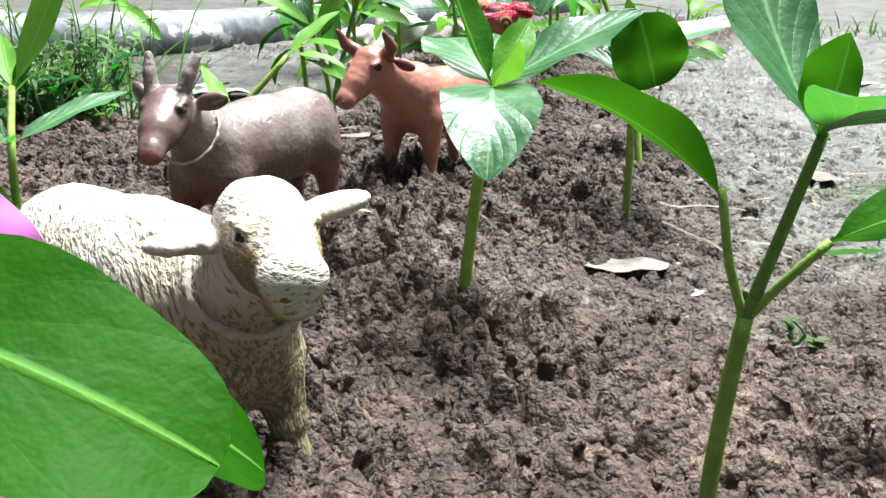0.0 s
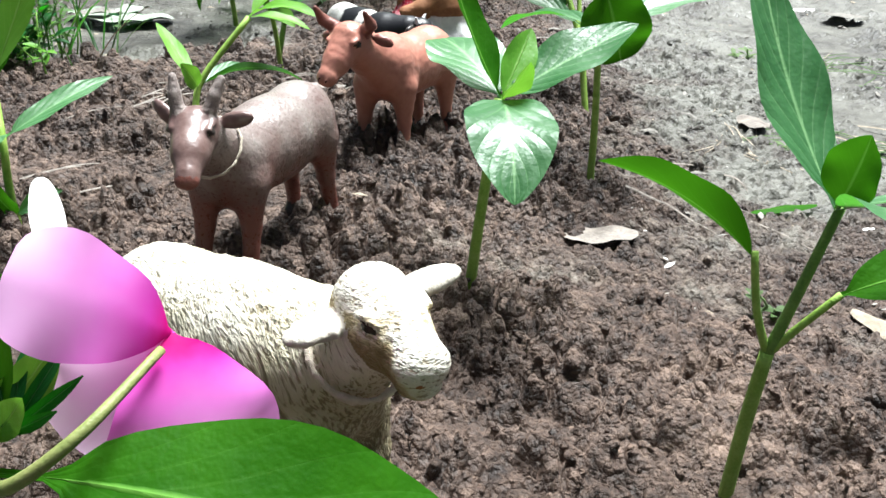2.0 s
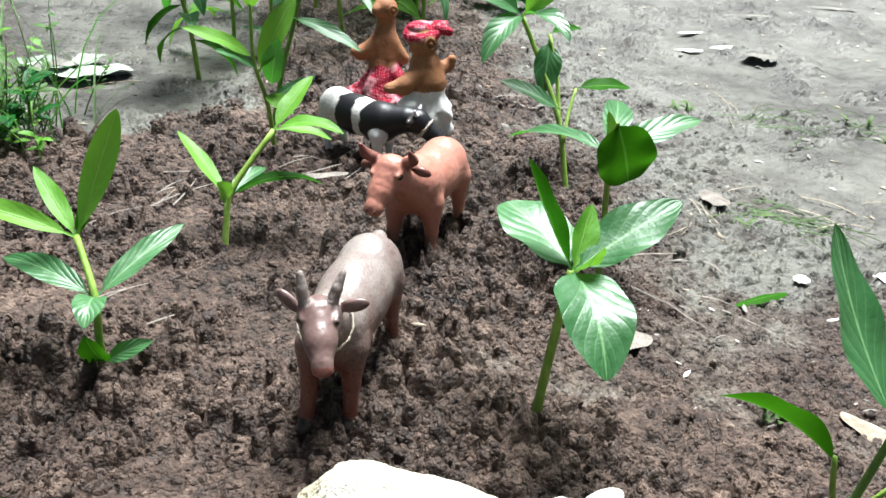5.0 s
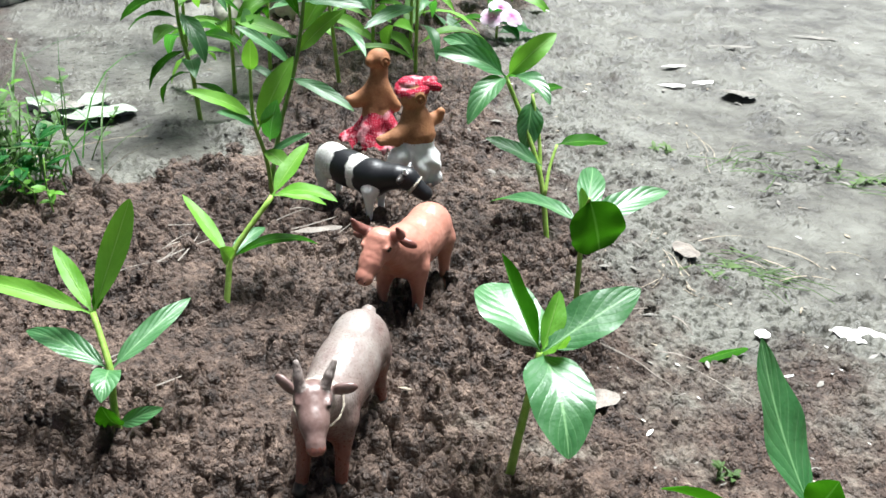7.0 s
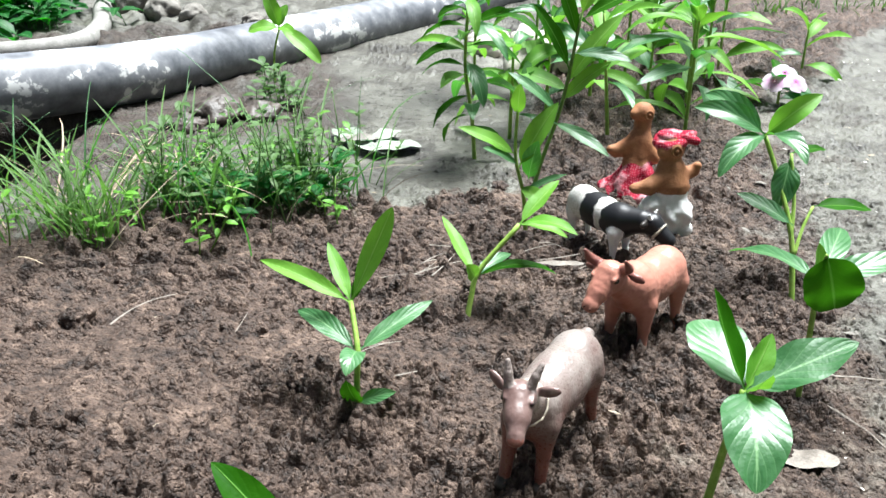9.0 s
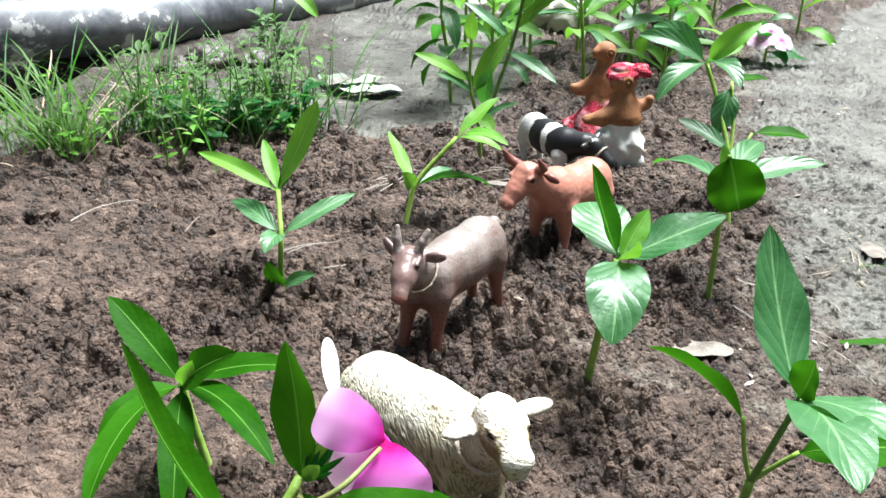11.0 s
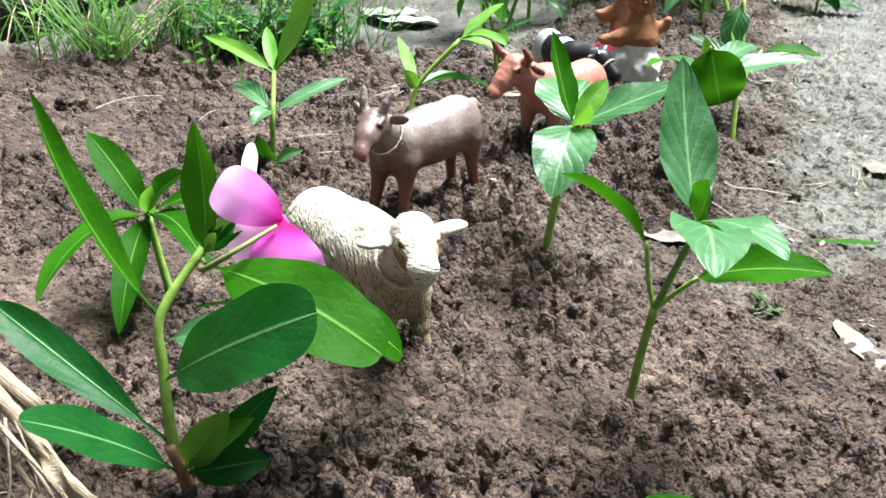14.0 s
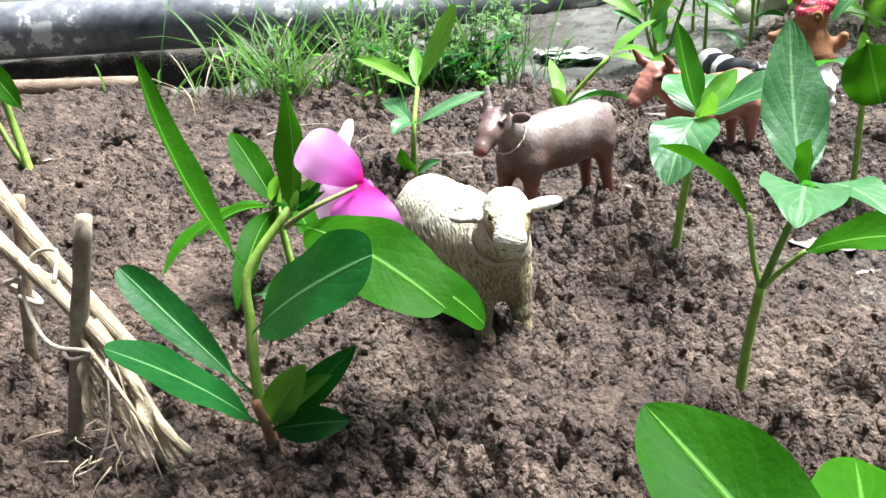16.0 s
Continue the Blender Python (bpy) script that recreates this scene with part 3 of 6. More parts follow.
M_WOOL, M_GOAT, M_COW, M_PLAID = wool_material(), goat_paint(), cow_paint(), plaid_cloth()


def face_paint():
    """Cream paint with an olive-brown wash under the eyes and short carved hair."""
    m = Mat("cream_face_paint", 0.55, 0.3)
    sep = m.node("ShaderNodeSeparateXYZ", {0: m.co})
    hair = m.noise(1.0, 2, 0.6, m.scaled(430, 430, 900))
    ahead = m.math("SUBTRACT", m.math("MULTIPLY", sep.outputs[0], 0.83), m.math("MULTIPLY", sep.outputs[1], 0.56))
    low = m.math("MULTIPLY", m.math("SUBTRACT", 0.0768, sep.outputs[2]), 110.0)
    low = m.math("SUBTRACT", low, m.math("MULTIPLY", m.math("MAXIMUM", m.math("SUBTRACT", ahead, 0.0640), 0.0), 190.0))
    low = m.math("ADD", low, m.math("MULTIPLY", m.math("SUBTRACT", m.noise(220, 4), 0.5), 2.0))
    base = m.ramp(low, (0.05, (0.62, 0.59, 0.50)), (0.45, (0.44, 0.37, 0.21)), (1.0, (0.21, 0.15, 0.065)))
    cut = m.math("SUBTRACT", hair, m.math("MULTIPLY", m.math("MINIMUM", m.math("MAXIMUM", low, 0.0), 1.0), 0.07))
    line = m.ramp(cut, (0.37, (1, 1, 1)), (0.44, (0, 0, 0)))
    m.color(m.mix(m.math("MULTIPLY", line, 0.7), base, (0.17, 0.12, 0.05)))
    m.bump(hair, 0.0013, 0.9)
    return m.m


M_FACE = face_paint()
M_EAR = plain("cream_ear_paint", (0.46, 0.42, 0.34), (0.62, 0.59, 0.51), 110, 0.55, 0.0004)
M_EYE = plain("black_eye", (0.01, 0.008, 0.006), (0.03, 0.02, 0.015), 300, 0.2)
M_HOOF = plain("dark_hoof", (0.02, 0.018, 0.016), (0.06, 0.05, 0.045), 200, 0.35)
M_GOAT_HEAD = plain("dark_brown_goat_paint", (0.105, 0.058, 0.050), (0.205, 0.140, 0.124), 60, 0.34, 0.0002, 0.6)
M_HORN = plain("grey_brown_horn", (0.15, 0.115, 0.10), (0.33, 0.28, 0.255), 300, 0.4, 0.0006)
M_REDLEG = plain("reddish_brown_paint", (0.150, 0.056, 0.044), (0.225, 0.095, 0.076), 120, 0.3, 0.0003)
M_BULL = plain("orange_clay_paint", (0.37, 0.150, 0.108), (0.45, 0.205, 0.150), 45, 0.36, 0.0003, 0.5)
M_CLAY = plain("terracotta", (0.22, 0.092, 0.042), (0.36, 0.165, 0.075), 60, 0.7, 0.0005)
M_CLAY_DARK = plain("scored_terracotta", (0.22, 0.09, 0.035), (0.30, 0.14, 0.06), 120, 0.75, 0.0005)
M_CLOTH = plain("white_cloth", (0.68, 0.67, 0.66), (0.84, 0.83, 0.82), 120, 0.9, 0.001)


def ring(centre, normal, r, thick, m, n=14, k=0.0004, squash=1.0):
    """A cord tied in a ring."""
    nv = Vector(normal).normalized()
    s = nv.orthogonal().normalized()
    u = nv.cross(s)
    pt = [Vector(centre) + s * (r * math.cos(6.2832 * i / n)) + u * (r * squash * math.sin(6.2832 * i / n)) for i in range(n)]
    return [cap(tuple(pt[i]), tuple(pt[(i + 1) % n]), thick, thick, m, k) for i in range(n)]


def figure(name, prims, mats, at, heading, res, label, category, blend=0.004, relief=None, size=1.0):
    v, f, mi = sculpt(prims, res, blend)
    me = mesh_of(name, v, f, mats, index=mi)
    if relief:
        shift_along_normals(me, relief)
    ob = new(name, me)
    ob.matrix_world = pose(*at, 0, 0, heading) @ Matrix.Scale(size, 4)
    return tagged(ob, label, category, "toy figures on the bed")


def wool_relief(c, n):
    """Carved locks that run down and back over the body, short hair on the face."""
    if c.z < 0.012:
        return 0.0
    flow = Vector((noise.noise(c * 45), noise.noise(c * 45 + Vector((7, 3, 1))), 0)) * 0.010
    q = c + flow
    a = noise.noise(Vector((q.x * 420 + q.z * 160, q.y * 420, q.z * 70 - q.x * 40)))
    b = noise.noise(Vector((q.x * 760 + q.z * 260, q.y * 760, q.z * 120)))
    if c.x > 0.050 and c.z > 0.050:
        return 0.00018 * b
    tuft = noise.noise(Vector((q.x * 110, q.y * 110, q.z * 60)))
    return 0.00042 * a + 0.00028 * b + 0.0007 * tuft


SHEEP = [
    ell((0.000, 0, 0.045), (0.044, 0.0225, 0.025)),
    ell((-0.026, 0, 0.045), (0.021, 0.0220, 0.025)),
    ell((0.029, 0, 0.042), (0.020, 0.0195, 0.026)),
    cap((0.034, -0.001, 0.048), (0.0490, -0.0060, 0.0615), 0.0168, 0.0122, 0, 0.005),
    cap((0.0500, -0.0050, 0.0722), (0.0580, -0.0102, 0.0695), 0.0108, 0.0100, 1, 0.004),
    cap((0.0540, -0.0080, 0.0675), (0.0635, -0.0140, 0.0662), 0.0090, 0.0078, 1, 0.003),
    cap((0.0600, -0.0115, 0.0705), (0.0690, -0.0175, 0.0672), 0.0084, 0.0068, 1, 0.003),
    ell((0.0708, -0.0187, 0.0664), (0.0056, 0.0076, 0.0056), 1, 0.002, 0, 20, -34),
    ell((0.0690, -0.0175, 0.0610), (0.0064, 0.0062, 0.0036), 1, 0.0015, 0, 10, -34),
    ell((0.0757, -0.0194, 0.0670), (0.0007, 0.0007, 0.0006), 6, 0.0003),
    ell((0.0735, -0.0228, 0.0670), (0.0007, 0.0007, 0.0006), 6, 0.0003),
    cap((0.0722, -0.0236, 0.0634), (0.0750, -0.0196, 0.0632), 0.0004, 0.0004, 6, 0.0003),
    cap((0.0750, -0.0196, 0.0632), (0.0757, -0.0152, 0.0636), 0.0004, 0.0003, 6, 0.0003),
    ell((0.0425, -0.0205, 0.0705), (0.0050, 0.0102, 0.0027), 5, 0.0012, -4, 10, -20),
    ell((0.0590, 0.0085, 0.0740), (0.0050, 0.0102, 0.0027), 5, 0.0012, 14, 10, -42),
    ell((0.0563, -0.0188, 0.0735), (0.0025, 0.0014, 0.0016), 2, 0.0003, 0, 10, -25),
    ell((0.0640, -0.0029, 0.0738), (0.0025, 0.0014, 0.0016), 2, 0.0003, 0, 10, -43),
    cap((0.0535, -0.0183, 0.0762), (0.0590, -0.0198, 0.0750), 0.0013, 0.0010, 1, 0.001),
    cap((0.0612, -0.0008, 0.0762), (0.0660, -0.0045, 0.0750), 0.0013, 0.0010, 1, 0.001),
    *[p for x, y, x2, y2 in ((0.037, 0.009, 0.0415, 0.0088), (0.034, -0.011, 0.036, -0.0115), (-0.032, 0.012, -0.034, 0.0125), (-0.030, -0.012, -0.031, -0.0125))
      for p in (cap((x, y, 0.030), (x2, y2, 0.013), 0.0090, 0.0050, 0, 0.004), cap((x2, y2, 0.013), (x2, y2, 0.005), 0.0048, 0.0044, 0, 0.002), cap((x2 + 0.001, y2, 0.005), (x2 + 0.002, y2, 0.001), 0.0048, 0.0056, 0, 0.001))],
    cap((-0.044, 0, 0.050), (-0.050, 0, 0.034), 0.006, 0.004),
    *ring((0.0455, -0.0062, 0.0570), (0.62, -0.30, 0.72), 0.0143, 0.0009, 4, 22),
]
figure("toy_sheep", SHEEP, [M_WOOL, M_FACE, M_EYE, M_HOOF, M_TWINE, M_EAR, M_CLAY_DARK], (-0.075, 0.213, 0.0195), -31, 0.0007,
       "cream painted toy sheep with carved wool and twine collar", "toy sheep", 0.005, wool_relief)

GOAT = [
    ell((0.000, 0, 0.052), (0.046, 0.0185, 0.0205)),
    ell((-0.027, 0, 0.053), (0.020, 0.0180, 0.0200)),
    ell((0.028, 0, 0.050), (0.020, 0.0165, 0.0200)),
    cap((0.036, 0, 0.057), (0.053, 0.001, 0.072), 0.0130, 0.0090, 0, 0.006),
    cap((0.0565, 0.0012, 0.0735), (0.0670, 0.0058, 0.0680), 0.0094, 0.0074, 5, 0.004),
    cap((0.0660, 0.0055, 0.0685), (0.0750, 0.0093, 0.0625), 0.0066, 0.0050, 5, 0.003),
    ell((0.0775, 0.0104, 0.0605), (0.0034, 0.0046, 0.0032), 1, 0.002, 0, 0, 22),
    cap((0.0585, -0.0042, 0.0800), (0.0576, -0.0056, 0.0875), 0.0029, 0.0025, 2, 0.002),
    cap((0.0576, -0.0056, 0.0875), (0.0558, -0.0070, 0.0940), 0.0025, 0.0017, 2, 0.001),
    cap((0.0540, 0.0068, 0.0800), (0.0520, 0.0086, 0.0870), 0.0029, 0.0025, 2, 0.002),
    cap((0.0520, 0.0086, 0.0870), (0.0488, 0.0103, 0.0932), 0.0025, 0.0017, 2, 0.001),
    *[ell((0.0585 - 0.00030 * i, -0.0043 - 0.00032 * i, 0.0815 + 0.0016 * i), (0.0033 - 0.00016 * i, 0.0033 - 0.00016 * i, 0.0006), 2, 0.0004, 0, -10, 0) for i in range(7)],
    *[ell((0.0538 - 0.00065 * i, 0.0070 + 0.00040 * i, 0.0815 + 0.0015 * i), (0.0033 - 0.00016 * i, 0.0033 - 0.00016 * i, 0.0006), 2, 0.0004, 0, -20, 0) for i in range(7)],
    ell((0.0545, -0.0135, 0.0785), (0.0020, 0.0074, 0.0036), 5, 0.0012, -32, 0, -14),
    ell((0.0478, 0.0150, 0.0770), (0.0020, 0.0074, 0.0036), 5, 0.0012, 12, 0, 14),
    cap((0.0605, -0.0056, 0.0782), (0.0650, -0.0036, 0.0762), 0.0013, 0.0011, 5, 0.002),
    ell((0.0628, -0.0052, 0.0752), (0.0026, 0.0016, 0.0015), 3, 0.0004),
    cap((0.0565, 0.0100, 0.0780), (0.0615, 0.0114, 0.0762), 0.0013, 0.0011, 5, 0.002),
    ell((0.0598, 0.0110, 0.0748), (0.0026, 0.0016, 0.0015), 3, 0.0004),
    cap((0.0785, 0.0080, 0.0622), (0.0790, 0.0080, 0.0610), 0.0008, 0.0006, 3, 0.0004),
    cap((0.0770, 0.0128, 0.0622), (0.0775, 0.0128, 0.0610), 0.0008, 0.0006, 3, 0.0004),
    *[p for x, y, x2, y2 in ((0.038, -0.0095, 0.046, -0.0105), (0.034, 0.0095, 0.039, 0.0098), (-0.034, -0.010, -0.038, -0.0105), (-0.032, 0.010, -0.039, 0.0105))
      for p in (cap((x, y, 0.044), (x + 0.3 * (x2 - x), y2, 0.024), 0.0084, 0.0043, 0, 0.005), cap((x + 0.3 * (x2 - x), y2, 0.024), (x2, y2, 0.004), 0.0042, 0.0036, 0, 0.002),
                cap((x2, y2, 0.0035), (x2 + 0.002, y2, 0.001), 0.0045, 0.0049, 3, 0.0012))],
    cap((-0.045, 0, 0.064), (-0.052, 0, 0.060), 0.0042, 0.0028),
    *ring((0.0455, 0.0005, 0.0630), (0.80, 0.05, 0.60), 0.0134, 0.0007, 4),
]
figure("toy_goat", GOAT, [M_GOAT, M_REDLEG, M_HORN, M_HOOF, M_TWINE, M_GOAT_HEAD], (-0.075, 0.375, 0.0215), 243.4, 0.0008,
       "glossy brown toy goat with grey back, ridged horns and cord collar", "toy goat", 0.004,
       lambda c, n: 0.00012 * noise.noise(c * 420))

BULL = [
    ell((-0.003, 0, 0.050), (0.039, 0.0180, 0.0190)),
    ell((-0.024, 0, 0.051), (0.018, 0.0175, 0.0190)),
    ell((0.022, 0, 0.053), (0.018, 0.0170, 0.0205)),
    cap((0.030, 0, 0.057), (0.052, -0.003, 0.071), 0.0150, 0.0110, 0, 0.006),
    cap((0.0560, -0.0035, 0.0745), (0.0670, -0.0045, 0.0650), 0.0105, 0.0080, 0, 0.004),
    cap((0.0665, -0.0045, 0.0655), (0.0745, -0.0050, 0.0585), 0.0070, 0.0058, 0, 0.003),
    ell((0.0765, -0.0050, 0.0568), (0.0042, 0.0060, 0.0046), 0, 0.002),
    cap((0.0550, -0.0125, 0.0800), (0.0595, -0.0190, 0.0850), 0.0041, 0.0033, 1, 0.002),
    cap((0.0595, -0.0190, 0.0850), (0.0660, -0.0190, 0.0925), 0.0033, 0.0013, 1, 0.001),
    cap((0.0540, 0.0060, 0.0800), (0.0580, 0.0125, 0.0850), 0.0041, 0.0033, 1, 0.002),
    cap((0.0580, 0.0125, 0.0850), (0.0640, 0.0125, 0.0925), 0.0033, 0.0013, 1, 0.001),
    ell((0.0490, 0.0145, 0.0750), (0.0024, 0.0066, 0.0032), 1, 0.0015, -15, 0, 12),
    ell((0.0510, -0.0205, 0.0745), (0.0024, 0.0066, 0.0032), 1, 0.0015, 15, 0, -12),
    cap((0.0585, -0.0130, 0.0768), (0.0650, -0.0118, 0.0752), 0.0016, 0.0013, 0, 0.002),
    cap((0.0575, 0.0060, 0.0768), (0.0640, 0.0050, 0.0752), 0.0016, 0.0013, 0, 0.002),
    ell((0.0622, -0.0126, 0.0735), (0.0025, 0.0015, 0.0016), 2, 0.0004),
    ell((0.0612, 0.0056, 0.0735), (0.0025, 0.0015, 0.0016), 2, 0.0004),
    cap((0.0805, -0.0075, 0.0570), (0.0808, -0.0075, 0.0560), 0.0009, 0.0008, 2, 0.0004),
    cap((0.0805, -0.0025, 0.0570), (0.0808, -0.0025, 0.0560), 0.0009, 0.0008, 2, 0.0004),
    *[p for x, y, x2, y2 in ((0.028, -0.011, 0.0310, -0.0130), (0.023, 0.011, 0.0250, 0.0125), (-0.030, -0.011, -0.033, -0.0115), (-0.028, 0.011, -0.031, 0.0115))
      for p in (cap((x, y, 0.042), (x + 0.3 * (x2 - x), y2, 0.022), 0.0090, 0.0043, 0, 0.005), cap((x + 0.3 * (x2 - x), y2, 0.022), (x2, y2, 0.003), 0.0042, 0.0036, 0, 0.002),
                cap((x2, y2, 0.003), (x2 + 0.0015, y2, 0.001), 0.0041, 0.0045, 0, 0.001))],
    cap((-0.040, 0, 0.060), (-0.044, 0.003, 0.036), 0.0028, 0.0022),
]
figure("toy_bull", BULL, [M_BULL, M_REDLEG, M_EYE], (0.0, 0.525, 0.0215), 234.0, 0.0009,
       "orange-brown clay toy bull with short curved horns on dark soil", "toy bull", 0.004,
       lambda c, n: 0.00025 * noise.noise(c * 300))

COW = [
    ell((-0.006, 0, 0.044), (0.042, 0.0165, 0.0175)),
    ell((-0.030, 0, 0.045), (0.017, 0.0160, 0.0175)),
    ell((0.022, 0, 0.044), (0.018, 0.0155, 0.0180)),
    cap((0.030, 0.002, 0.047), (0.047, 0.007, 0.051), 0.0140, 0.0112, 0, 0.005),
    ell((0.0560, 0.0110, 0.0510), (0.0105, 0.0098, 0.0105), 0, 0.003, 0, 30, 28),
    cap((0.060, 0.013, 0.0475), (0.0705, 0.0190, 0.0385), 0.0085, 0.0070, 0, 0.003),
    ell((0.0515, 0.0205, 0.0545), (0.0028, 0.0065, 0.0035), 1, 0.0015, 0, 0, 30),
    ell((0.0585, -0.0015, 0.0540), (0.0028, 0.0065, 0.0035), 1, 0.0015, 0, 0, 20),
    cap((0.0530, 0.0150, 0.0580), (0.0535, 0.0175, 0.0630), 0.0022, 0.0010, 2, 0.001),
    cap((0.0585, 0.0050, 0.0580), (0.0595, 0.0030, 0.0630), 0.0022, 0.0010, 2, 0.001),
    *[p for x, y in ((0.030, -0.0105), (0.025, 0.0095), (-0.034, -0.0095), (-0.032, 0.0095))
      for p in (cap((x, y, 0.036), (x, y, 0.022), 0.0072, 0.0036, 2, 0.004), cap((x, y, 0.022), (x + 0.002, y, 0.003), 0.0033, 0.0030, 2, 0.002), cap((x + 0.002, y, 0.003), (x + 0.004, y, 0.001), 0.0033, 0.0036, 2, 0.001))],
    cap((-0.046, 0, 0.054), (-0.050, -0.002, 0.024), 0.0024, 0.0022, 1),
    *ring((0.0625, 0.0143, 0.0455), (0.75, 0.42, -0.60), 0.0090, 0.0009, 3),
]
figure("toy_cow", COW, [M_COW, M_HOOF, M_CLOTH, M_TWINE], (-0.020, 0.686, 0.0175), -55, 0.0009,
       "black and white painted toy cow with a pale rope halter", "toy cow", 0.004, None, 0.96)


def cloth_relief(c, n):
    if c.z > 0.046:
        return 0.0
    a = math.atan2(c.y, c.x)
    return 0.0022 * math.sin(a * 7 + 60 * c.z + 3 * noise.noise(c * 50)) * (1 - c.z / 0.05) + 0.0013 * noise.noise(c * 90) + 0.0005 * noise.noise(c * 190)


DOLL_SKIRT = [
    cap((0, 0, 0.006), (0, 0.001, 0.034), 0.0330, 0.0135, 1, 0.004),
    ell((0, 0, 0.007), (0.039, 0.036, 0.011), 1, 0.004),
    cap((-0.004, -0.010, 0.030), (-0.014, -0.020, 0.014), 0.0100, 0.0110, 1, 0.005),
    cap((0.010, -0.008, 0.032), (0.018, -0.018, 0.016), 0.0085, 0.0100, 1, 0.005),
    cap((0, 0.001, 0.038), (0.002, 0.005, 0.062), 0.0150, 0.0128, 0, 0.004),
    cap((0.002, 0.005, 0.062), (0.004, 0.009, 0.078), 0.0118, 0.0088, 0, 0.004),
    cap((0.004, 0.009, 0.078), (0.004, 0.009, 0.090), 0.0086, 0.0098, 0, 0.003),
    ell((0.003, 0.009, 0.0930), (0.0120, 0.0120, 0.0105), 0, 0.003),
    ell((-0.006, 0.004, 0.0915), (0.0058, 0.0062, 0.0058), 0, 0.003),
    cap((-0.008, 0.003, 0.058), (-0.022, 0.003, 0.050), 0.0085, 0.0072, 0, 0.005),
    cap((-0.020, 0.003, 0.050), (-0.029, 0.000, 0.052), 0.0068, 0.0048, 0, 0.003),
    cap((0.010, 0.002, 0.056), (0.020, -0.002, 0.044), 0.0085, 0.0062, 0, 0.005),
    *ring((0.0085, -0.0018, 0.0920), (0.35, -1, 0.20), 0.0046, 0.0011, 2),
    ell((0.0085, -0.0018, 0.0920), (0.0024, 0.0018, 0.0024), 2, 0.0005),
]
figure("clay_doll", DOLL_SKIRT, [M_CLAY, M_PLAID, M_CLAY_DARK], (0.030, 0.852, 0.0155), 0, 0.0011,
       "terracotta clay doll wearing a red checked cloth skirt", "clay doll", 0.004, cloth_relief)

DOLL_TURBAN = [
    cap((0.001, 0, 0.006), (0, 0, 0.044), 0.0190, 0.0150, 1, 0.003),
    ell((0.005, -0.004, 0.018), (0.0190, 0.0180, 0.0140), 1, 0.005),
    cap((0.010, -0.008, 0.001), (0.017, -0.010, 0.003), 0.0080, 0.0060, 1, 0.003),
    cap((-0.010, -0.004, 0.034), (-0.030, -0.012, 0.014), 0.0080, 0.0075, 1, 0.006),
    cap((-0.020, -0.008, 0.026), (-0.026, -0.010, 0.006), 0.0090, 0.0070, 1, 0.006),
    cap((0, 0, 0.046), (-0.002, 0.002, 0.060), 0.0168, 0.0140, 0, 0.004),
    cap((-0.002, 0.003, 0.060), (-0.004, 0.004, 0.075), 0.0115, 0.0096, 0, 0.004),
    ell((-0.004, 0.004, 0.0815), (0.0132, 0.0128, 0.0125), 0, 0.003),
    ell((-0.012, -0.002, 0.0790), (0.0060, 0.0062, 0.0062), 0, 0.003),
    cap((-0.010, -0.004, 0.054), (-0.024, -0.010, 0.046), 0.0088, 0.0078, 0, 0.005),
    cap((-0.024, -0.010, 0.046), (-0.038, -0.012, 0.044), 0.0074, 0.0052, 0, 0.003),
    cap((0.009, 0.004, 0.055), (0.021, 0.008, 0.058), 0.0080, 0.0056, 0, 0.004),
    cap((0.021, 0.008, 0.058), (0.024, 0.006, 0.064), 0.0056, 0.0044, 0, 0.003),
    *ring((-0.0005, -0.0090, 0.0825), (0.15, -1, 0.15), 0.0048, 0.0010, 3),
    ell((-0.0005, -0.0092, 0.0825), (0.0022, 0.0016, 0.0022), 3, 0.0005),
    *[cap(tuple(Vector((-0.005, 0.0075, 0.0885)) + Vector((0.0122 * math.cos(a), 0.0110 * math.sin(a), 0.0035 * math.sin(a + 0.6)))),
          tuple(Vector((-0.005, 0.0075, 0.0885)) + Vector((0.0122 * math.cos(a + 0.63), 0.0110 * math.sin(a + 0.63), 0.0035 * math.sin(a + 1.23)))), 0.0052, 0.0052, 2, 0.0016)
      for a in [0.6283 * i for i in range(10)]],
    ell((-0.005, 0.0095, 0.0935), (0.0130, 0.0115, 0.0055), 2, 0.002),
    cap((0.008, 0.004, 0.0930), (0.0190, 0.002, 0.0905), 0.0052, 0.0040, 2, 0.002),
    cap((0.008, 0.006, 0.0960), (0.0165, 0.008, 0.0960), 0.0042, 0.0035, 2, 0.002),
]
figure("clay_doll", DOLL_TURBAN, [M_CLAY, M_CLOTH, M_PLAID, M_CLAY_DARK], (0.053, 0.757, 0.0190), 0, 0.0011,
       "terracotta clay doll with red checked turban and white cloth wrap", "clay doll", 0.004, cloth_relief)


# ---- plants ----
def plant(at, label, category="seedling", name="seedling"):
    return root(name, (at[0], at[1], at[2]), label, category, "seedlings in the bed")


def petal_material(name, stops):
    m = Mat(name, 0.5, 0.25)
    v = m.node("ShaderNodeSeparateXYZ", {0: m.node("ShaderNodeUVMap").outputs[0]}).outputs[1]
    f = m.math("ADD", v, m.math("MULTIPLY", m.math("SUBTRACT", m.noise(90, 3), 0.5), 0.25))
    c = m.ramp(f, *stops)
    m.color(c)
    tr = m.node("ShaderNodeBsdfTranslucent", {"Color": c})
    mx = m.node("ShaderNodeMixShader", {0: 0.52, 1: m.b.outputs[0], 2: tr.outputs[0]})
    m.put(m.t.nodes["Material Output"].inputs[0], mx.outputs[0])
    return m.m


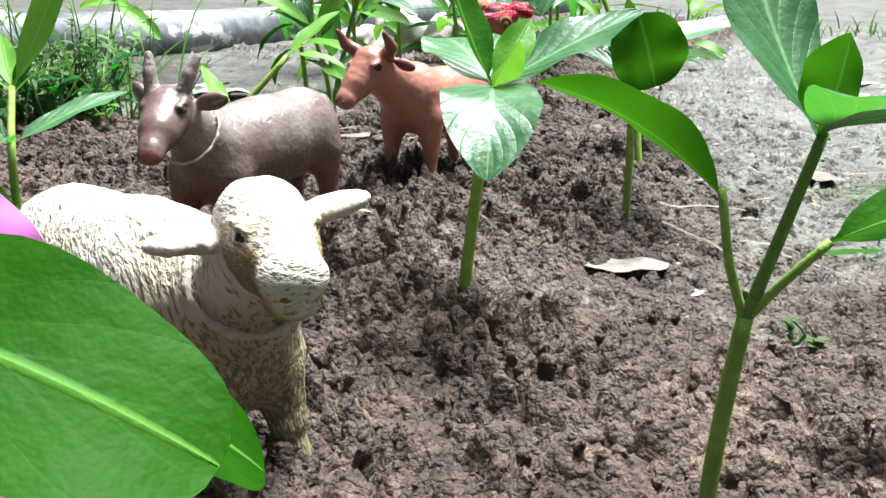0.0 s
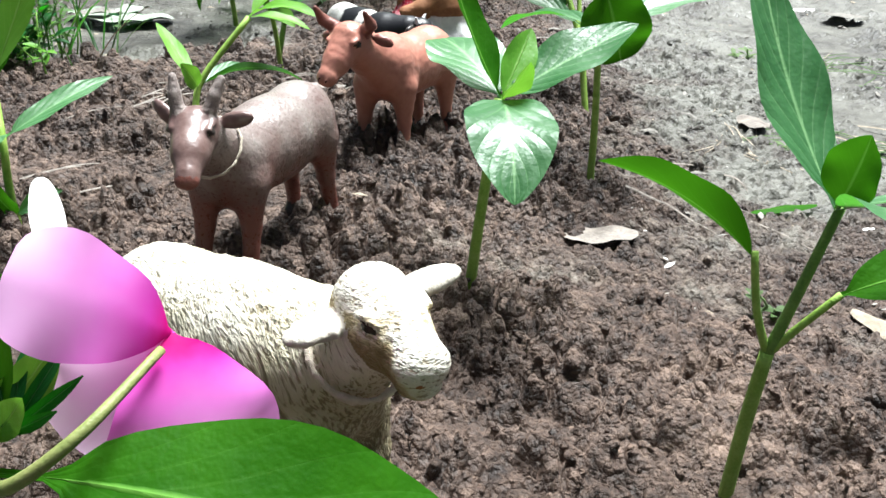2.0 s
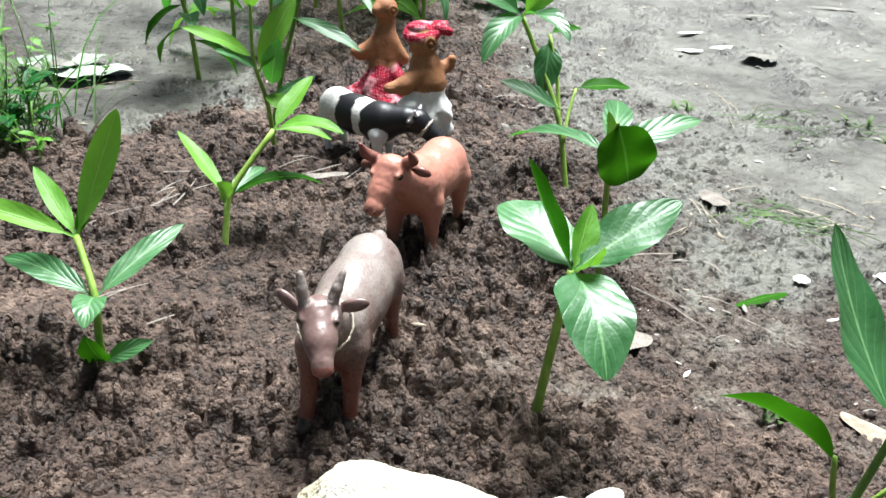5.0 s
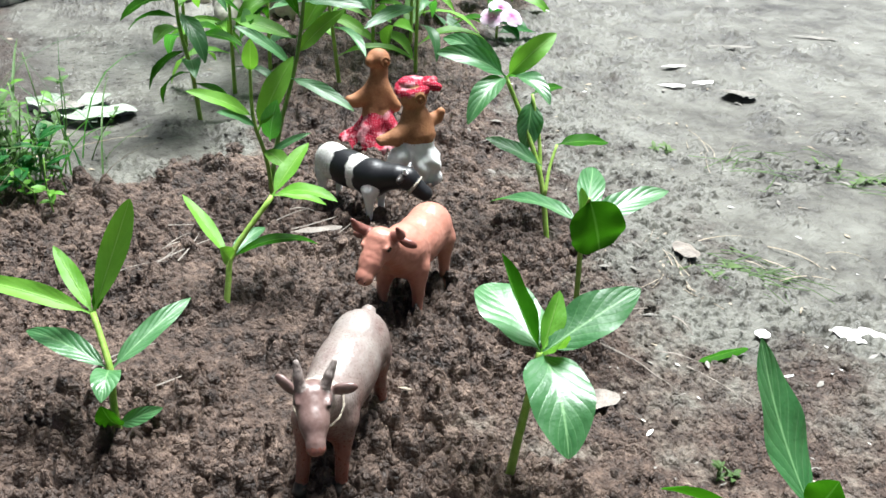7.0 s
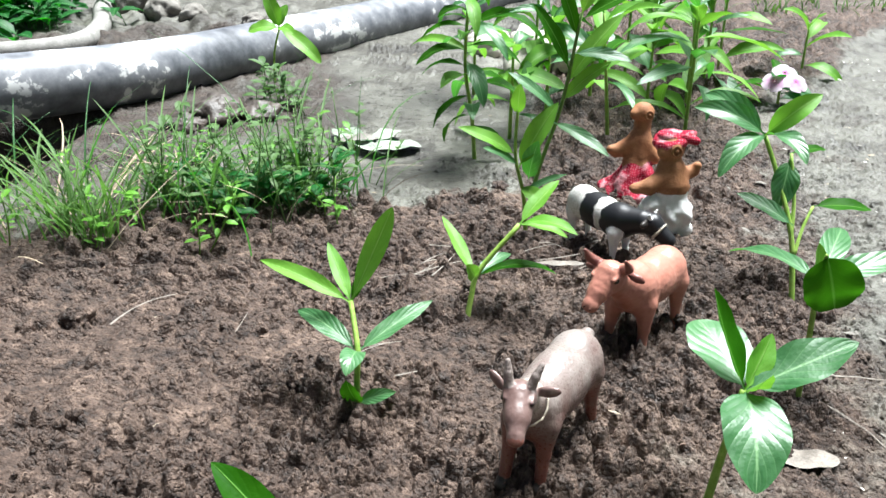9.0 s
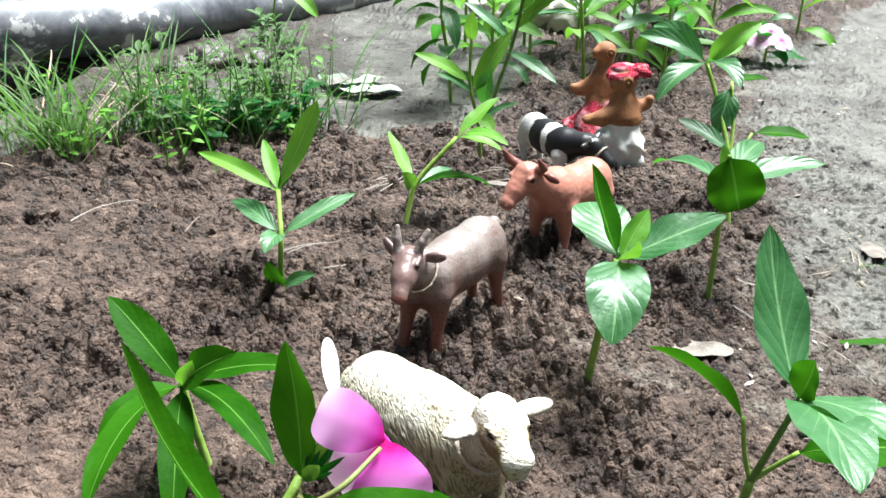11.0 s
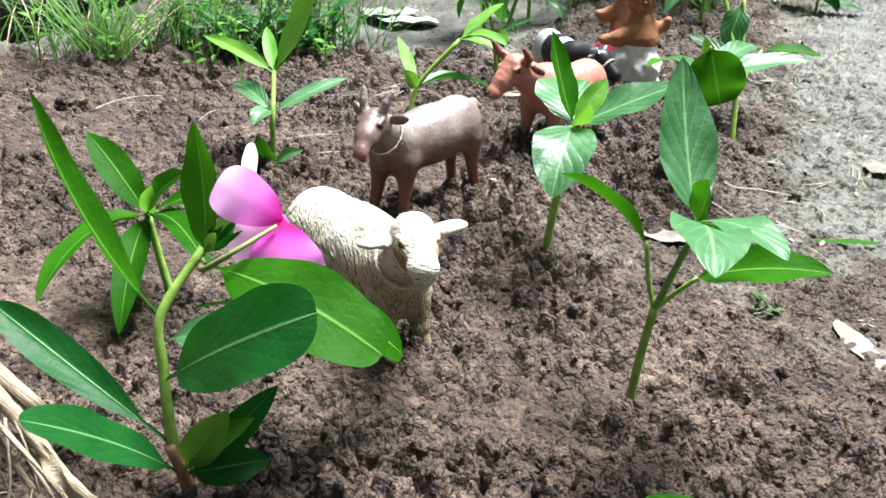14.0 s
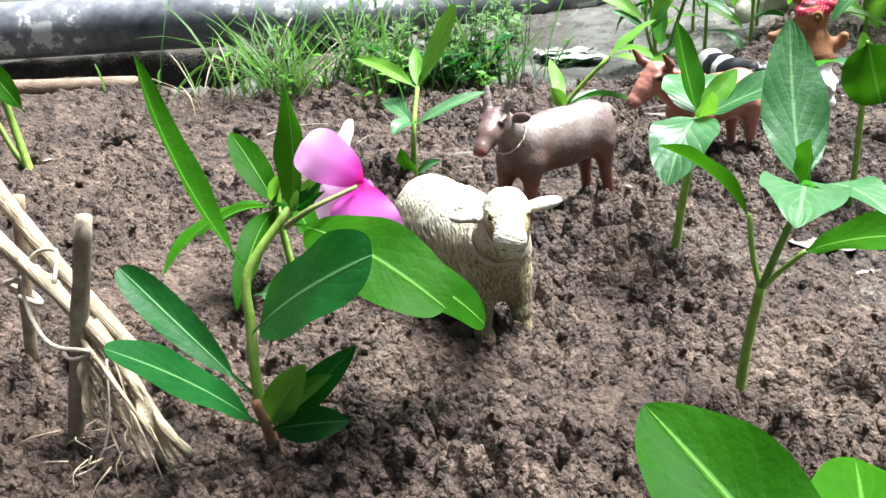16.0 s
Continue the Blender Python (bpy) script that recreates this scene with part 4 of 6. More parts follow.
M_PETAL = petal_material("petal", ((0.05, (0.62, 0.004, 0.24)), (0.17, (0.70, 0.06, 0.50)), (0.45, (0.74, 0.20, 0.64)), (0.92, (0.82, 0.46, 0.78))))
M_PETAL_PALE = petal_material("pale_pink_petal", ((0.04, (0.70, 0.10, 0.45)), (0.22, (0.82, 0.40, 0.72)), (0.80, (0.90, 0.74, 0.88))))
M_FLOWER_TUBE = plain("olive_flower_tube", (0.13, 0.17, 0.045), (0.24, 0.25, 0.09), 160, 0.5, 0.0002)


def flower(parent, c, n, r, start=0.0, reflex=0.12, back=None, m=None):
    """Five broad petals round c, facing n, on a thin tube from back."""
    n = Vector(n).normalized()
    s = n.orthogonal().normalized()
    u = n.cross(s)
    for i in range(5):
        a = start + 1.2566 * i
        d = s * math.cos(a) + u * math.sin(a)
        leaf(parent, Vector(c) + d * 0.0012, Vector(c) + d * r - n * reflex * r, r * 0.98, m or M_PETAL, "petal", up=n, bend=0.04, fold=-0.12, pk=0.72, k=1.15, petiole=0.02, wave=0.08, seed=i, rows=14, cols=10)
    if back:
        tube("flower_tube", parent, [back, Vector(c) - n * 0.004, c], 0.0013, 0.0018, M_STEM, 8, 6)


SEED_PALE = "young green seedling with long pale leaves in crumbly soil"

# flowering plant beside the sheep
p = plant((-0.105, 0.080, 0.012), "flowering periwinkle plant with glossy dark green leaves and one pink bloom", "flowering plant", "periwinkle")
tube("stem", p, [(-0.105, 0.080, 0.005), (-0.1105, 0.0808, 0.035), (-0.1135, 0.0858, 0.065), (-0.1145, 0.0905, 0.087), (-0.103, 0.109, 0.110)], 0.0026, 0.0019, M_STEM, 22, 10)
tube("stem_foot", p, [(-0.1045, 0.0795, 0.003), (-0.107, 0.0795, 0.018), (-0.111, 0.0788, 0.032)], 0.0030, 0.0026, M_STEM_RED, 8, 10, label="reddish woody stem foot")
leaf(p, (-0.1145, 0.0905, 0.086), (-0.1525, 0.0855, 0.178), 0.0150, M_LEAF, up=(0.80, 0.10, 0.45), bend=-0.07, fold=0.55, petiole=0.12)
leaf(p, (-0.1125, 0.084, 0.0600), (-0.0385, 0.068, 0.1130), 0.034, M_LEAF_DEEP, up=(-0.20, -0.75, 0.65), bend=0.05, fold=0.10, pk=0.60, k=0.85, petiole=0.13)
leaf(p, (-0.103, 0.106, 0.104), (-0.0215, 0.0895, 0.0850), 0.034, M_LEAF, up=(0.10, -0.45, 0.88), bend=0.12, fold=0.10, pk=0.58, k=0.95, petiole=0.16)
leaf(p, (-0.106, 0.103, 0.085), (-0.0268, 0.1359, 0.0554), 0.032, M_LEAF, up=(0.30, -0.20, 0.90), bend=0.19, fold=0.10, pk=0.58, k=1.1, petiole=0.14)
leaf(p, (-0.103, 0.109, 0.106), (-0.1115, 0.1266, 0.1573), 0.020, M_LEAF, up=(-0.35, -0.70, 0.62), bend=-0.05, fold=0.25, pk=0.42)
leaf(p, (-0.111, 0.079, 0.033), (-0.2046, 0.1031, 0.0703), 0.018, M_LEAF_DEEP, up=(0.25, -0.55, 0.80), bend=-0.03, fold=0.45, pk=0.60, k=1.1, petiole=0.16)
leaf(p, (-0.108, 0.078, 0.018), (-0.132, 0.0245, 0.080), 0.021, M_LEAF_DEEP, up=(0.45, -0.10, 0.80), bend=0.05, fold=0.15, pk=0.55, k=1.0, petiole=0.14)
leaf(p, (-0.106, 0.080, 0.020), (-0.083, 0.080, 0.054), 0.016, M_LEAF_YOUNG, up=(0.3, -0.8, 0.4), bend=0.05)
leaf(p, (-0.105, 0.080, 0.020), (-0.076, 0.088, 0.046), 0.011, M_LEAF_YOUNG, up=(0.0, -0.7, 0.7), bend=0.10)
leaf(p, (-0.103, 0.080, 0.018), (-0.070, 0.100, 0.055), 0.014, M_LEAF_DEEP, up=(0.4, -0.6, 0.5), bend=0.08)
leaf(p, (-0.104, 0.079, 0.018), (-0.072, 0.092, 0.022), 0.016, M_LEAF_DEEP, up=(0.2, -0.7, 0.6), bend=0.10)
leaf(p, (-0.103, 0.109, 0.108), (-0.092, 0.118, 0.122), 0.009, M_LEAF_YOUNG, up=(0.5, -0.7, 0.3), bend=-0.05)
leaf(p, (-0.103, 0.109, 0.108), (-0.094, 0.104, 0.120), 0.006, M_LEAF_YOUNG, up=(0.2, -0.7, 0.6), bend=-0.05)
leaf(p, (-0.113, 0.090, 0.076), (-0.068, 0.102, 0.078), 0.022, M_LEAF_PALE, up=(0.1, -0.3, 1.0), bend=0.06)
for i in range(6):
    a = 1.047 * i
    leaf(p, (-0.100, 0.110, 0.109), (-0.094 + 0.007 * math.cos(a), 0.113 + 0.006 * math.sin(a), 0.118 + 0.004 * math.sin(a)), 0.0028, M_LEAF_DEEP, "sepal", up=(0.3, -0.8, 0.4), bend=0.05, rows=8, cols=4)
fl = child("bloom", mesh_of("bloom", *tube_data([(-0.106, 0.112, 0.102), (-0.098, 0.099, 0.106), (-0.085, 0.100, 0.115), (-0.0745, 0.118, 0.1195)], 0.0016, 0.0009, 20, 8), [M_FLOWER_TUBE]), p, "pink periwinkle bloom with magenta eye")
FC = (-0.0735, 0.1225, 0.1200)
for i, (tip, w, up, m) in enumerate((((-0.0965, 0.1130, 0.1380), 0.0225, (0.45, -0.75, 0.55), M_PETAL), ((-0.0670, 0.1080, 0.0925), 0.033, (0.45, -0.85, 0.25), M_PETAL),
                                     ((-0.0860, 0.1400, 0.1100), 0.018, (0.60, 0.20, 0.40), M_PETAL), ((-0.0760, 0.1400, 0.1000), 0.020, (0.60, 0.30, 0.40), M_PETAL),
                                     ((-0.0930, 0.1150, 0.1030), 0.024, (-0.20, -0.75, 0.20), M_PETAL_PALE))):
    leaf(fl, FC, tip, w, m, "petal", up=up, bend=0.09, fold=-0.14, pk=0.70, k=0.85, petiole=0.02, wave=0.10, seed=i, rows=18, cols=12)
leaf(fl, (-0.0985, 0.1450, 0.1210), (-0.1073, 0.1686, 0.1340), 0.0070, M_WHITE_BIT, "petal", "withered white petal", up=(0.25, -0.9, 0.25), bend=0.03, fold=0.15, pk=0.5, k=1.0, petiole=0.02, wave=0.12)

# plant behind it
p = plant((-0.190, 0.222, 0.014), "low green seedling with a whorl of broad leaves")
tube("stem", p, [(-0.190, 0.222, 0.008), (-0.198, 0.226, 0.035), (-0.2036, 0.2287, 0.0594)], 0.0026, 0.0020, M_STEM, 12)
QC = (-0.2036, 0.2287, 0.0594)
leaf(p, QC, (-0.2496, 0.2497, 0.0974), 0.020, M_LEAF, up=(0.3, -0.5, 0.8), bend=0.06)
leaf(p, QC, (-0.1610, 0.2010, 0.1010), 0.020, M_LEAF, up=(-0.5, -0.6, 0.6), bend=0.06)
leaf(p, QC, (-0.2124, 0.1374, 0.0505), 0.020, M_LEAF, up=(-0.3, 0, 1), bend=0.14)
leaf(p, QC, (-0.1821, 0.1555, 0.0269), 0.017, M_LEAF, up=(0.2, -0.4, 0.8), bend=0.14)
leaf(p, QC, (-0.1350, 0.1700, 0.0620), 0.018, M_LEAF, up=(0.2, -0.1, 1), bend=0.13)
leaf(p, QC, (-0.1380, 0.2250, 0.0800), 0.018, M_LEAF, up=(0, -0.2, 1), bend=0.10)
leaf(p, QC, (-0.2330, 0.1900, 0.0500), 0.018, M_LEAF, up=(-0.1, -0.2, 1), bend=0.14)
leaf(p, QC, (-0.1900, 0.2150, 0.0850), 0.010, M_LEAF_YOUNG, up=(0.3, -0.7, 0.5), bend=0.05)

# tall seedling with pale hanging leaves
p = plant((0.074, 0.187, 0.008), "tall green seedling with large pale drooping leaves and dark stem top")
tube("stem", p, [(0.074, 0.187, 0.000), (0.0765, 0.187, 0.038), (0.080, 0.188, 0.067)], 0.0023, 0.0021, M_STEM, 14, 10)
tube("upper_stem", p, [(0.080, 0.188, 0.066), (0.0855, 0.188, 0.085), (0.0937, 0.189, 0.112)], 0.0018, 0.0014, M_STEM_DARK, 12, 8, label="dark upper stem")
tube("petiole", p, [(0.080, 0.188, 0.066), (0.0755, 0.190, 0.080), (0.0725, 0.1916, 0.098)], 0.0013, 0.0011, M_STEM, 10, 7)
leaf(p, (0.0725, 0.1916, 0.096), (0.0294, 0.2060, 0.1210), 0.0165, M_LEAF, up=(0.30, 0.60, 0.74), bend=0.09, fold=0.5, petiole=0.03)
tube("petiole", p, [(0.080, 0.188, 0.066), (0.087, 0.186, 0.076), (0.0965, 0.184, 0.0874)], 0.0013, 0.0011, M_STEM, 10, 7)
leaf(p, (0.0960, 0.184, 0.0870), (0.1480, 0.1700, 0.1040), 0.022, M_LEAF, up=(0.0, -0.35, 0.9), bend=0.08, fold=0.3, petiole=0.04)
RN = (0.0925, 0.189, 0.111)
leaf(p, RN, (0.0778, 0.2295, 0.1742), 0.028, M_LEAF_PALE, up=(0.40, -0.80, 0.45), bend=-0.04, fold=0.12, pk=0.42)
leaf(p, RN, (0.0965, 0.118, 0.121), 0.032, M_LEAF_PALE, up=(0.1, 0.1, 1), bend=0.10, fold=0.12, pk=0.42)
leaf(p, RN, (0.1250, 0.1450, 0.1190), 0.024, M_LEAF_PALE, up=(0.1, -0.1, 1), bend=0.12, fold=0.12, pk=0.45)
leaf(p, RN, (0.0940, 0.1830, 0.1345), 0.017, M_LEAF, up=(-0.8, -0.5, 0.2), bend=-0.05, fold=0.35)

# seedling by the goat
p = plant((0.012, 0.331, 0.007), "upright seedling with pale broad leaves, one hanging down")
tube("stem", p, [(0.012, 0.331, 0.000), (0.0165, 0.331, 0.045), (0.0235, 0.3305, 0.104)], 0.0027, 0.0022, M_STEM, 16, 10)
AN = (0.0242, 0.3304, 0.1035)
leaf(p, AN, (0.0202, 0.2725, 0.0805), 0.036, M_LEAF_PALE, up=(0.0, -0.5, 0.8), bend=0.16, fold=0.12, pk=0.42, k=1.2)
leaf(p, AN, (0.0045, 0.3524, 0.1545), 0.017, M_LEAF, up=(0.75, -0.6, 0.2), bend=-0.03, fold=0.5)
leaf(p, AN, (0.0826, 0.3405, 0.1318), 0.028, M_LEAF_PALE, up=(-0.2, -0.35, 0.9), bend=0.02, fold=0.2, pk=0.45)
leaf(p, AN, (0.006, 0.382, 0.118), 0.036, M_LEAF_PALE, up=(0.1, -0.4, 0.9), bend=0.06, fold=0.12, pk=0.5, k=1.1)
leaf(p, AN, (0.033, 0.318, 0.122), 0.012, M_LEAF_YOUNG, up=(0.4, -0.6, 0.6), bend=0.02, fold=0.5)
leaf(p, AN, (0.040, 0.352, 0.128), 0.014, M_LEAF_YOUNG, up=(0.2, -0.6, 0.6), bend=0.02, fold=0.4)

# narrow seedling
p = plant((-0.205, 0.409, 0.014), SEED_PALE)
tube("stem", p, [(-0.205, 0.409, 0.008), (-0.206, 0.409, 0.040), (-0.205, 0.4105, 0.0657), (-0.2134, 0.4357, 0.0890)], 0.0023, 0.0018, M_STEM, 16)
LN = (-0.2134, 0.4357, 0.0880)
LM = (-0.205, 0.4105, 0.0650)
leaf(p, LN, (-0.187, 0.456, 0.151), 0.0155, M_LEAF_YOUNG, up=(0.1, -0.85, 0.4), bend=-0.03, pk=0.55)
leaf(p, LN, (-0.281, 0.458, 0.106), 0.0130, M_LEAF_YOUNG, up=(0.1, -0.5, 0.85), bend=0.06, fold=0.4)
leaf(p, LN, (-0.2368, 0.4788, 0.1124), 0.0110, M_LEAF_YOUNG, up=(0.3, -0.7, 0.5), bend=0.02)
leaf(p, LN, (-0.205, 0.450, 0.110), 0.0070, M_LEAF, up=(0.3, -0.7, 0.5), bend=0.02)
leaf(p, LM, (-0.2538, 0.4486, 0.0730), 0.0155, M_LEAF_PALE, up=(0.1, -0.45, 0.9), bend=0.10)
leaf(p, LM, (-0.1585, 0.4486, 0.0859), 0.0140, M_LEAF_PALE, up=(-0.1, -0.5, 0.85), bend=0.04)
leaf(p, LM, (-0.2080, 0.3820, 0.0640), 0.0160, M_LEAF_PALE, up=(0.1, -0.2, 1), bend=0.20)
leaf(p, (-0.205, 0.409, 0.026), (-0.2110, 0.3980, 0.0500), 0.0150, M_LEAF, up=(-0.2, -0.9, 0.2), bend=0.08)
leaf(p, (-0.205, 0.409, 0.026), (-0.1780, 0.4000, 0.0420), 0.0100, M_LEAF_PALE, up=(0.3, -0.6, 0.7), bend=0.08)

# leaning seedling
p = plant((-0.140, 0.539, 0.013), "leaning light green seedling with slender leaves")
tube("stem", p, [(-0.140, 0.539, 0.005), (-0.136, 0.550, 0.035), (-0.130, 0.560, 0.056), (-0.0993, 0.5756, 0.0914)], 0.0024, 0.0020, M_STEM, 16)
CN, CM = (-0.0993, 0.5756, 0.0914), (-0.1338, 0.5575, 0.0502)
leaf(p, CN, (-0.0679, 0.6096, 0.1187), 0.0150, M_LEAF_YOUNG, up=(-0.4, -0.5, 0.7), bend=0.03)
leaf(p, CN, (-0.0542, 0.5488, 0.0960), 0.0150, M_LEAF_YOUNG, up=(0.0, -0.2, 1), bend=0.14)
leaf(p, CN, (-0.0600, 0.5700, 0.0840), 0.0110, M_LEAF_YOUNG, up=(0.0, -0.2, 1), bend=0.10)
leaf(p, CM, (-0.1649, 0.6078, 0.0823), 0.0120, M_LEAF_YOUNG, up=(0.4, -0.5, 0.7), bend=0.02)
leaf(p, CM, (-0.0666, 0.5726, 0.0496), 0.0110, M_LEAF, up=(0.0, -0.2, 1), bend=0.17)
leaf(p, CM, (-0.1400, 0.5400, 0.0700), 0.0130, M_LEAF_YOUNG, up=(0.3, -0.8, 0.4), bend=0.08)
leaf(p, CM, (-0.1050, 0.5950, 0.0560), 0.0130, M_LEAF_PALE, up=(0.0, -0.3, 1), bend=0.08)

# seedling with the round hanging leaf
p = plant((0.105, 0.464, 0.005), "seedling with one round dark leaf and pale side leaves")
tube("stem", p, [(0.105, 0.464, -0.002), (0.106, 0.468, 0.045), (0.1050, 0.472, 0.1030)], 0.0024, 0.0019, M_STEM, 14)
BN = (0.1050, 0.472, 0.1030)
tube("petiole", p, [BN, (0.1035, 0.468, 0.116), (0.1040, 0.4645, 0.127)], 0.0013, 0.0010, M_STEM, 8, 7)
leaf(p, (0.1040, 0.4650, 0.1270), (0.1165, 0.4640, 0.0868), 0.040, M_LEAF, up=(-0.1, -0.9, 0.35), bend=0.08, fold=0.08, pk=0.5, k=0.8)
leaf(p, BN, (0.0624, 0.5487, 0.0880), 0.0200, M_LEAF_PALE, up=(0.1, -0.2, 1), bend=0.10)
leaf(p, BN, (0.1752, 0.4860, 0.1180), 0.0210, M_LEAF_PALE, up=(0.0, -0.3, 1), bend=0.06)
leaf(p, BN, (0.1429, 0.5480, 0.1120), 0.0200, M_LEAF_PALE, up=(0.0, -0.4, 1), bend=0.08)
leaf(p, BN, (0.1000, 0.4720, 0.1320), 0.0130, M_LEAF_YOUNG, up=(0.4, -0.7, 0.4), bend=0.02)

# taller seedling behind
p = plant((0.1464, 0.6246, 0.004), "tall two-stemmed seedling with drooping pale leaf rosette")
tube("stem", p, [(0.1464, 0.6246, -0.003), (0.142, 0.650, 0.060), (0.128, 0.680, 0.110), (0.116, 0.690, 0.139)], 0.0027, 0.0020, M_STEM, 16)
tube("stem", p, [(0.142, 0.650, 0.060), (0.144, 0.668, 0.090), (0.140, 0.685, 0.125)], 0.0020, 0.0015, M_STEM, 10)
tube("stem", p, [(0.144, 0.640, 0.045), (0.152, 0.655, 0.065), (0.162, 0.668, 0.082)], 0.0018, 0.0013, M_STEM, 10)
DN = (0.116, 0.690, 0.139)
for tip, w in (((0.159, 0.690, 0.178), 0.020), ((0.071, 0.650, 0.112), 0.022), ((0.053, 0.700, 0.160), 0.022), ((0.070, 0.740, 0.162), 0.022), ((0.140, 0.640, 0.130), 0.022), ((0.150, 0.730, 0.150), 0.020)):
    leaf(p, DN, tip, w, M_LEAF_PALE if w > 0.021 else M_LEAF_YOUNG, up=(8 * (tip[0] - 0.11), -0.35 - 2 * tip[2], 0.95), bend=0.17, fold=0.4)
leaf(p, (0.162, 0.668, 0.082), (0.214, 0.670, 0.080), 0.018, M_LEAF, up=(0, -0.3, 1), bend=0.06)
leaf(p, (0.142, 0.650, 0.070), (0.094, 0.670, 0.091), 0.018, M_LEAF_PALE, up=(0, -0.4, 0.9), bend=0.05)
leaf(p, (0.140, 0.685, 0.120), (0.130, 0.665, 0.080), 0.024, M_LEAF_PALE, up=(0, -0.7, 0.6), bend=0.08)
leaf(p, (0.140, 0.685, 0.125), (0.175, 0.700, 0.125), 0.012, M_LEAF, up=(0, -0.3, 1), bend=0.06)

# seedling pair beyond the leaning one
p = plant((-0.089, 0.722, 0.006), "bushy seedling with light green upright leaves and two stems")
tube("stem", p, [(-0.089, 0.722, -0.002), (-0.094, 0.720, 0.059), (-0.104, 0.722, 0.099), (-0.104, 0.725, 0.149)], 0.0022, 0.0014, M_STEM, 14)
tube("stem", p, [(-0.092, 0.724, 0.030), (-0.080, 0.735, 0.085), (-0.062, 0.740, 0.150), (-0.050, 0.745, 0.232)], 0.0024, 0.0015, M_STEM_DARK, 16)
for base, tip, w, m in (((-0.104, 0.725, 0.140), (-0.103, 0.715, 0.172), 0.014, M_LEAF_YOUNG), ((-0.103, 0.722, 0.100), (-0.159, 0.710, 0.130), 0.016, M_LEAF_YOUNG),
                        ((-0.101, 0.722, 0.090), (-0.135, 0.700, 0.114), 0.013, M_LEAF_PALE), ((-0.100, 0.722, 0.088), (-0.066, 0.735, 0.150), 0.022, M_LEAF_YOUNG),
                        ((-0.096, 0.720, 0.070), (-0.076, 0.690, 0.062), 0.016, M_LEAF_YOUNG), ((-0.094, 0.720, 0.064), (-0.054, 0.720, 0.084), 0.008, M_LEAF_PALE),
                        ((-0.090, 0.728, 0.075), (-0.083, 0.715, 0.118), 0.020, M_LEAF_PALE), ((-0.070, 0.738, 0.130), (-0.018, 0.700, 0.110), 0.014, M_LEAF_PALE),
                        ((-0.062, 0.740, 0.150), (-0.020, 0.735, 0.190), 0.018, M_LEAF_YOUNG), ((-0.060, 0.741, 0.165), (-0.010, 0.760, 0.230), 0.020, M_LEAF_YOUNG),
                        ((-0.058, 0.742, 0.180), (-0.095, 0.740, 0.240), 0.016, M_LEAF), ((-0.055, 0.743, 0.195), (-0.002, 0.730, 0.192), 0.016, M_LEAF_PALE),
                        ((-0.053, 0.744, 0.210), (-0.075, 0.745, 0.262), 0.015, M_LEAF), ((-0.050, 0.745, 0.230), (-0.030, 0.745, 0.275), 0.016, M_LEAF_YOUNG),
                        ((-0.066, 0.738, 0.140), (-0.115, 0.745, 0.175), 0.013, M_LEAF_PALE), ((-0.050, 0.745, 0.225), (0.010, 0.750, 0.255), 0.016, M_LEAF)):
    leaf(p, base, tip, w, m, up=(0, -0.5, 0.85), bend=0.07)

# seedling with willow-like hanging leaves, far corner
p = plant((-0.153, 0.985, 0.000), "tall seedling with long hanging willow-like leaves")
tube("stem", p, [(-0.153, 0.985, -0.005), (-0.158, 0.982, 0.060), (-0.168, 0.980, 0.125), (-0.165, 0.980, 0.215)], 0.0028, 0.0018, M_STEM, 14)
rnd = random.Random(4)
for i in range(26):
    z = 0.05 + 0.165 * (i / 25) ** 0.8
    a = i * 2.4
    ln = rnd.uniform(0.055, 0.095)
    b = Vector((-0.160 - 0.006 * (z > 0.1), 0.981, z))
    tipv = b + Vector((math.cos(a) * ln * 0.75, math.sin(a) * ln * 0.65, rnd.uniform(-0.05, 0.015)))
    leaf(p, b, tipv, rnd.uniform(0.014, 0.022), (M_LEAF, M_LEAF, M_LEAF_PALE, M_LEAF_YOUNG)[i % 4], up=(0, -0.2, 1), bend=0.18, rows=10, cols=4)


def rosette(at, height, count, length, width, mats, label, seed, lean=(0, 0), droop=0.3, lowest=0.25):
    """A leafy young plant: opposite leaves up a stem, a tuft on top."""
    r = random.Random(seed)
    q = plant(at, label)
    top = Vector(at) + Vector((lean[0], lean[1], height))
    tube("stem", q, [(at[0], at[1], at[2] - 0.006), Vector(at).lerp(top, 0.5) + Vector((lean[1], lean[0], 0)) * 0.1, top], 0.0028, 0.0016, M_STEM, 12)
    count = int(count * 0.78)
    for i in range(count):
        f = min(1.0, lowest + (1 - lowest) * (i / max(count - 1, 1)) ** 0.8)
        b = Vector(at).lerp(top, f)
        a = i * 2.39 + r.uniform(-0.8, 0.8)
        ln = length * r.uniform(0.65, 1.45) * (1.0 if f < 0.85 else 0.75)
        rise = (f - 0.40) * 1.3 + r.uniform(-0.55, 0.45) - droop * r.uniform(0, 0.6)
        leaf(q, b, b + Vector((math.cos(a), math.sin(a), rise)).normalized() * ln, width * r.uniform(0.7, 1.35), r.choice(mats), up=(r.uniform(-0.4, 0.4), r.uniform(-0.6, 0.1), 1), bend=r.uniform(0.05, 0.30), fold=r.uniform(0.1, 0.5), rows=10, cols=4, seed=i)
    return q


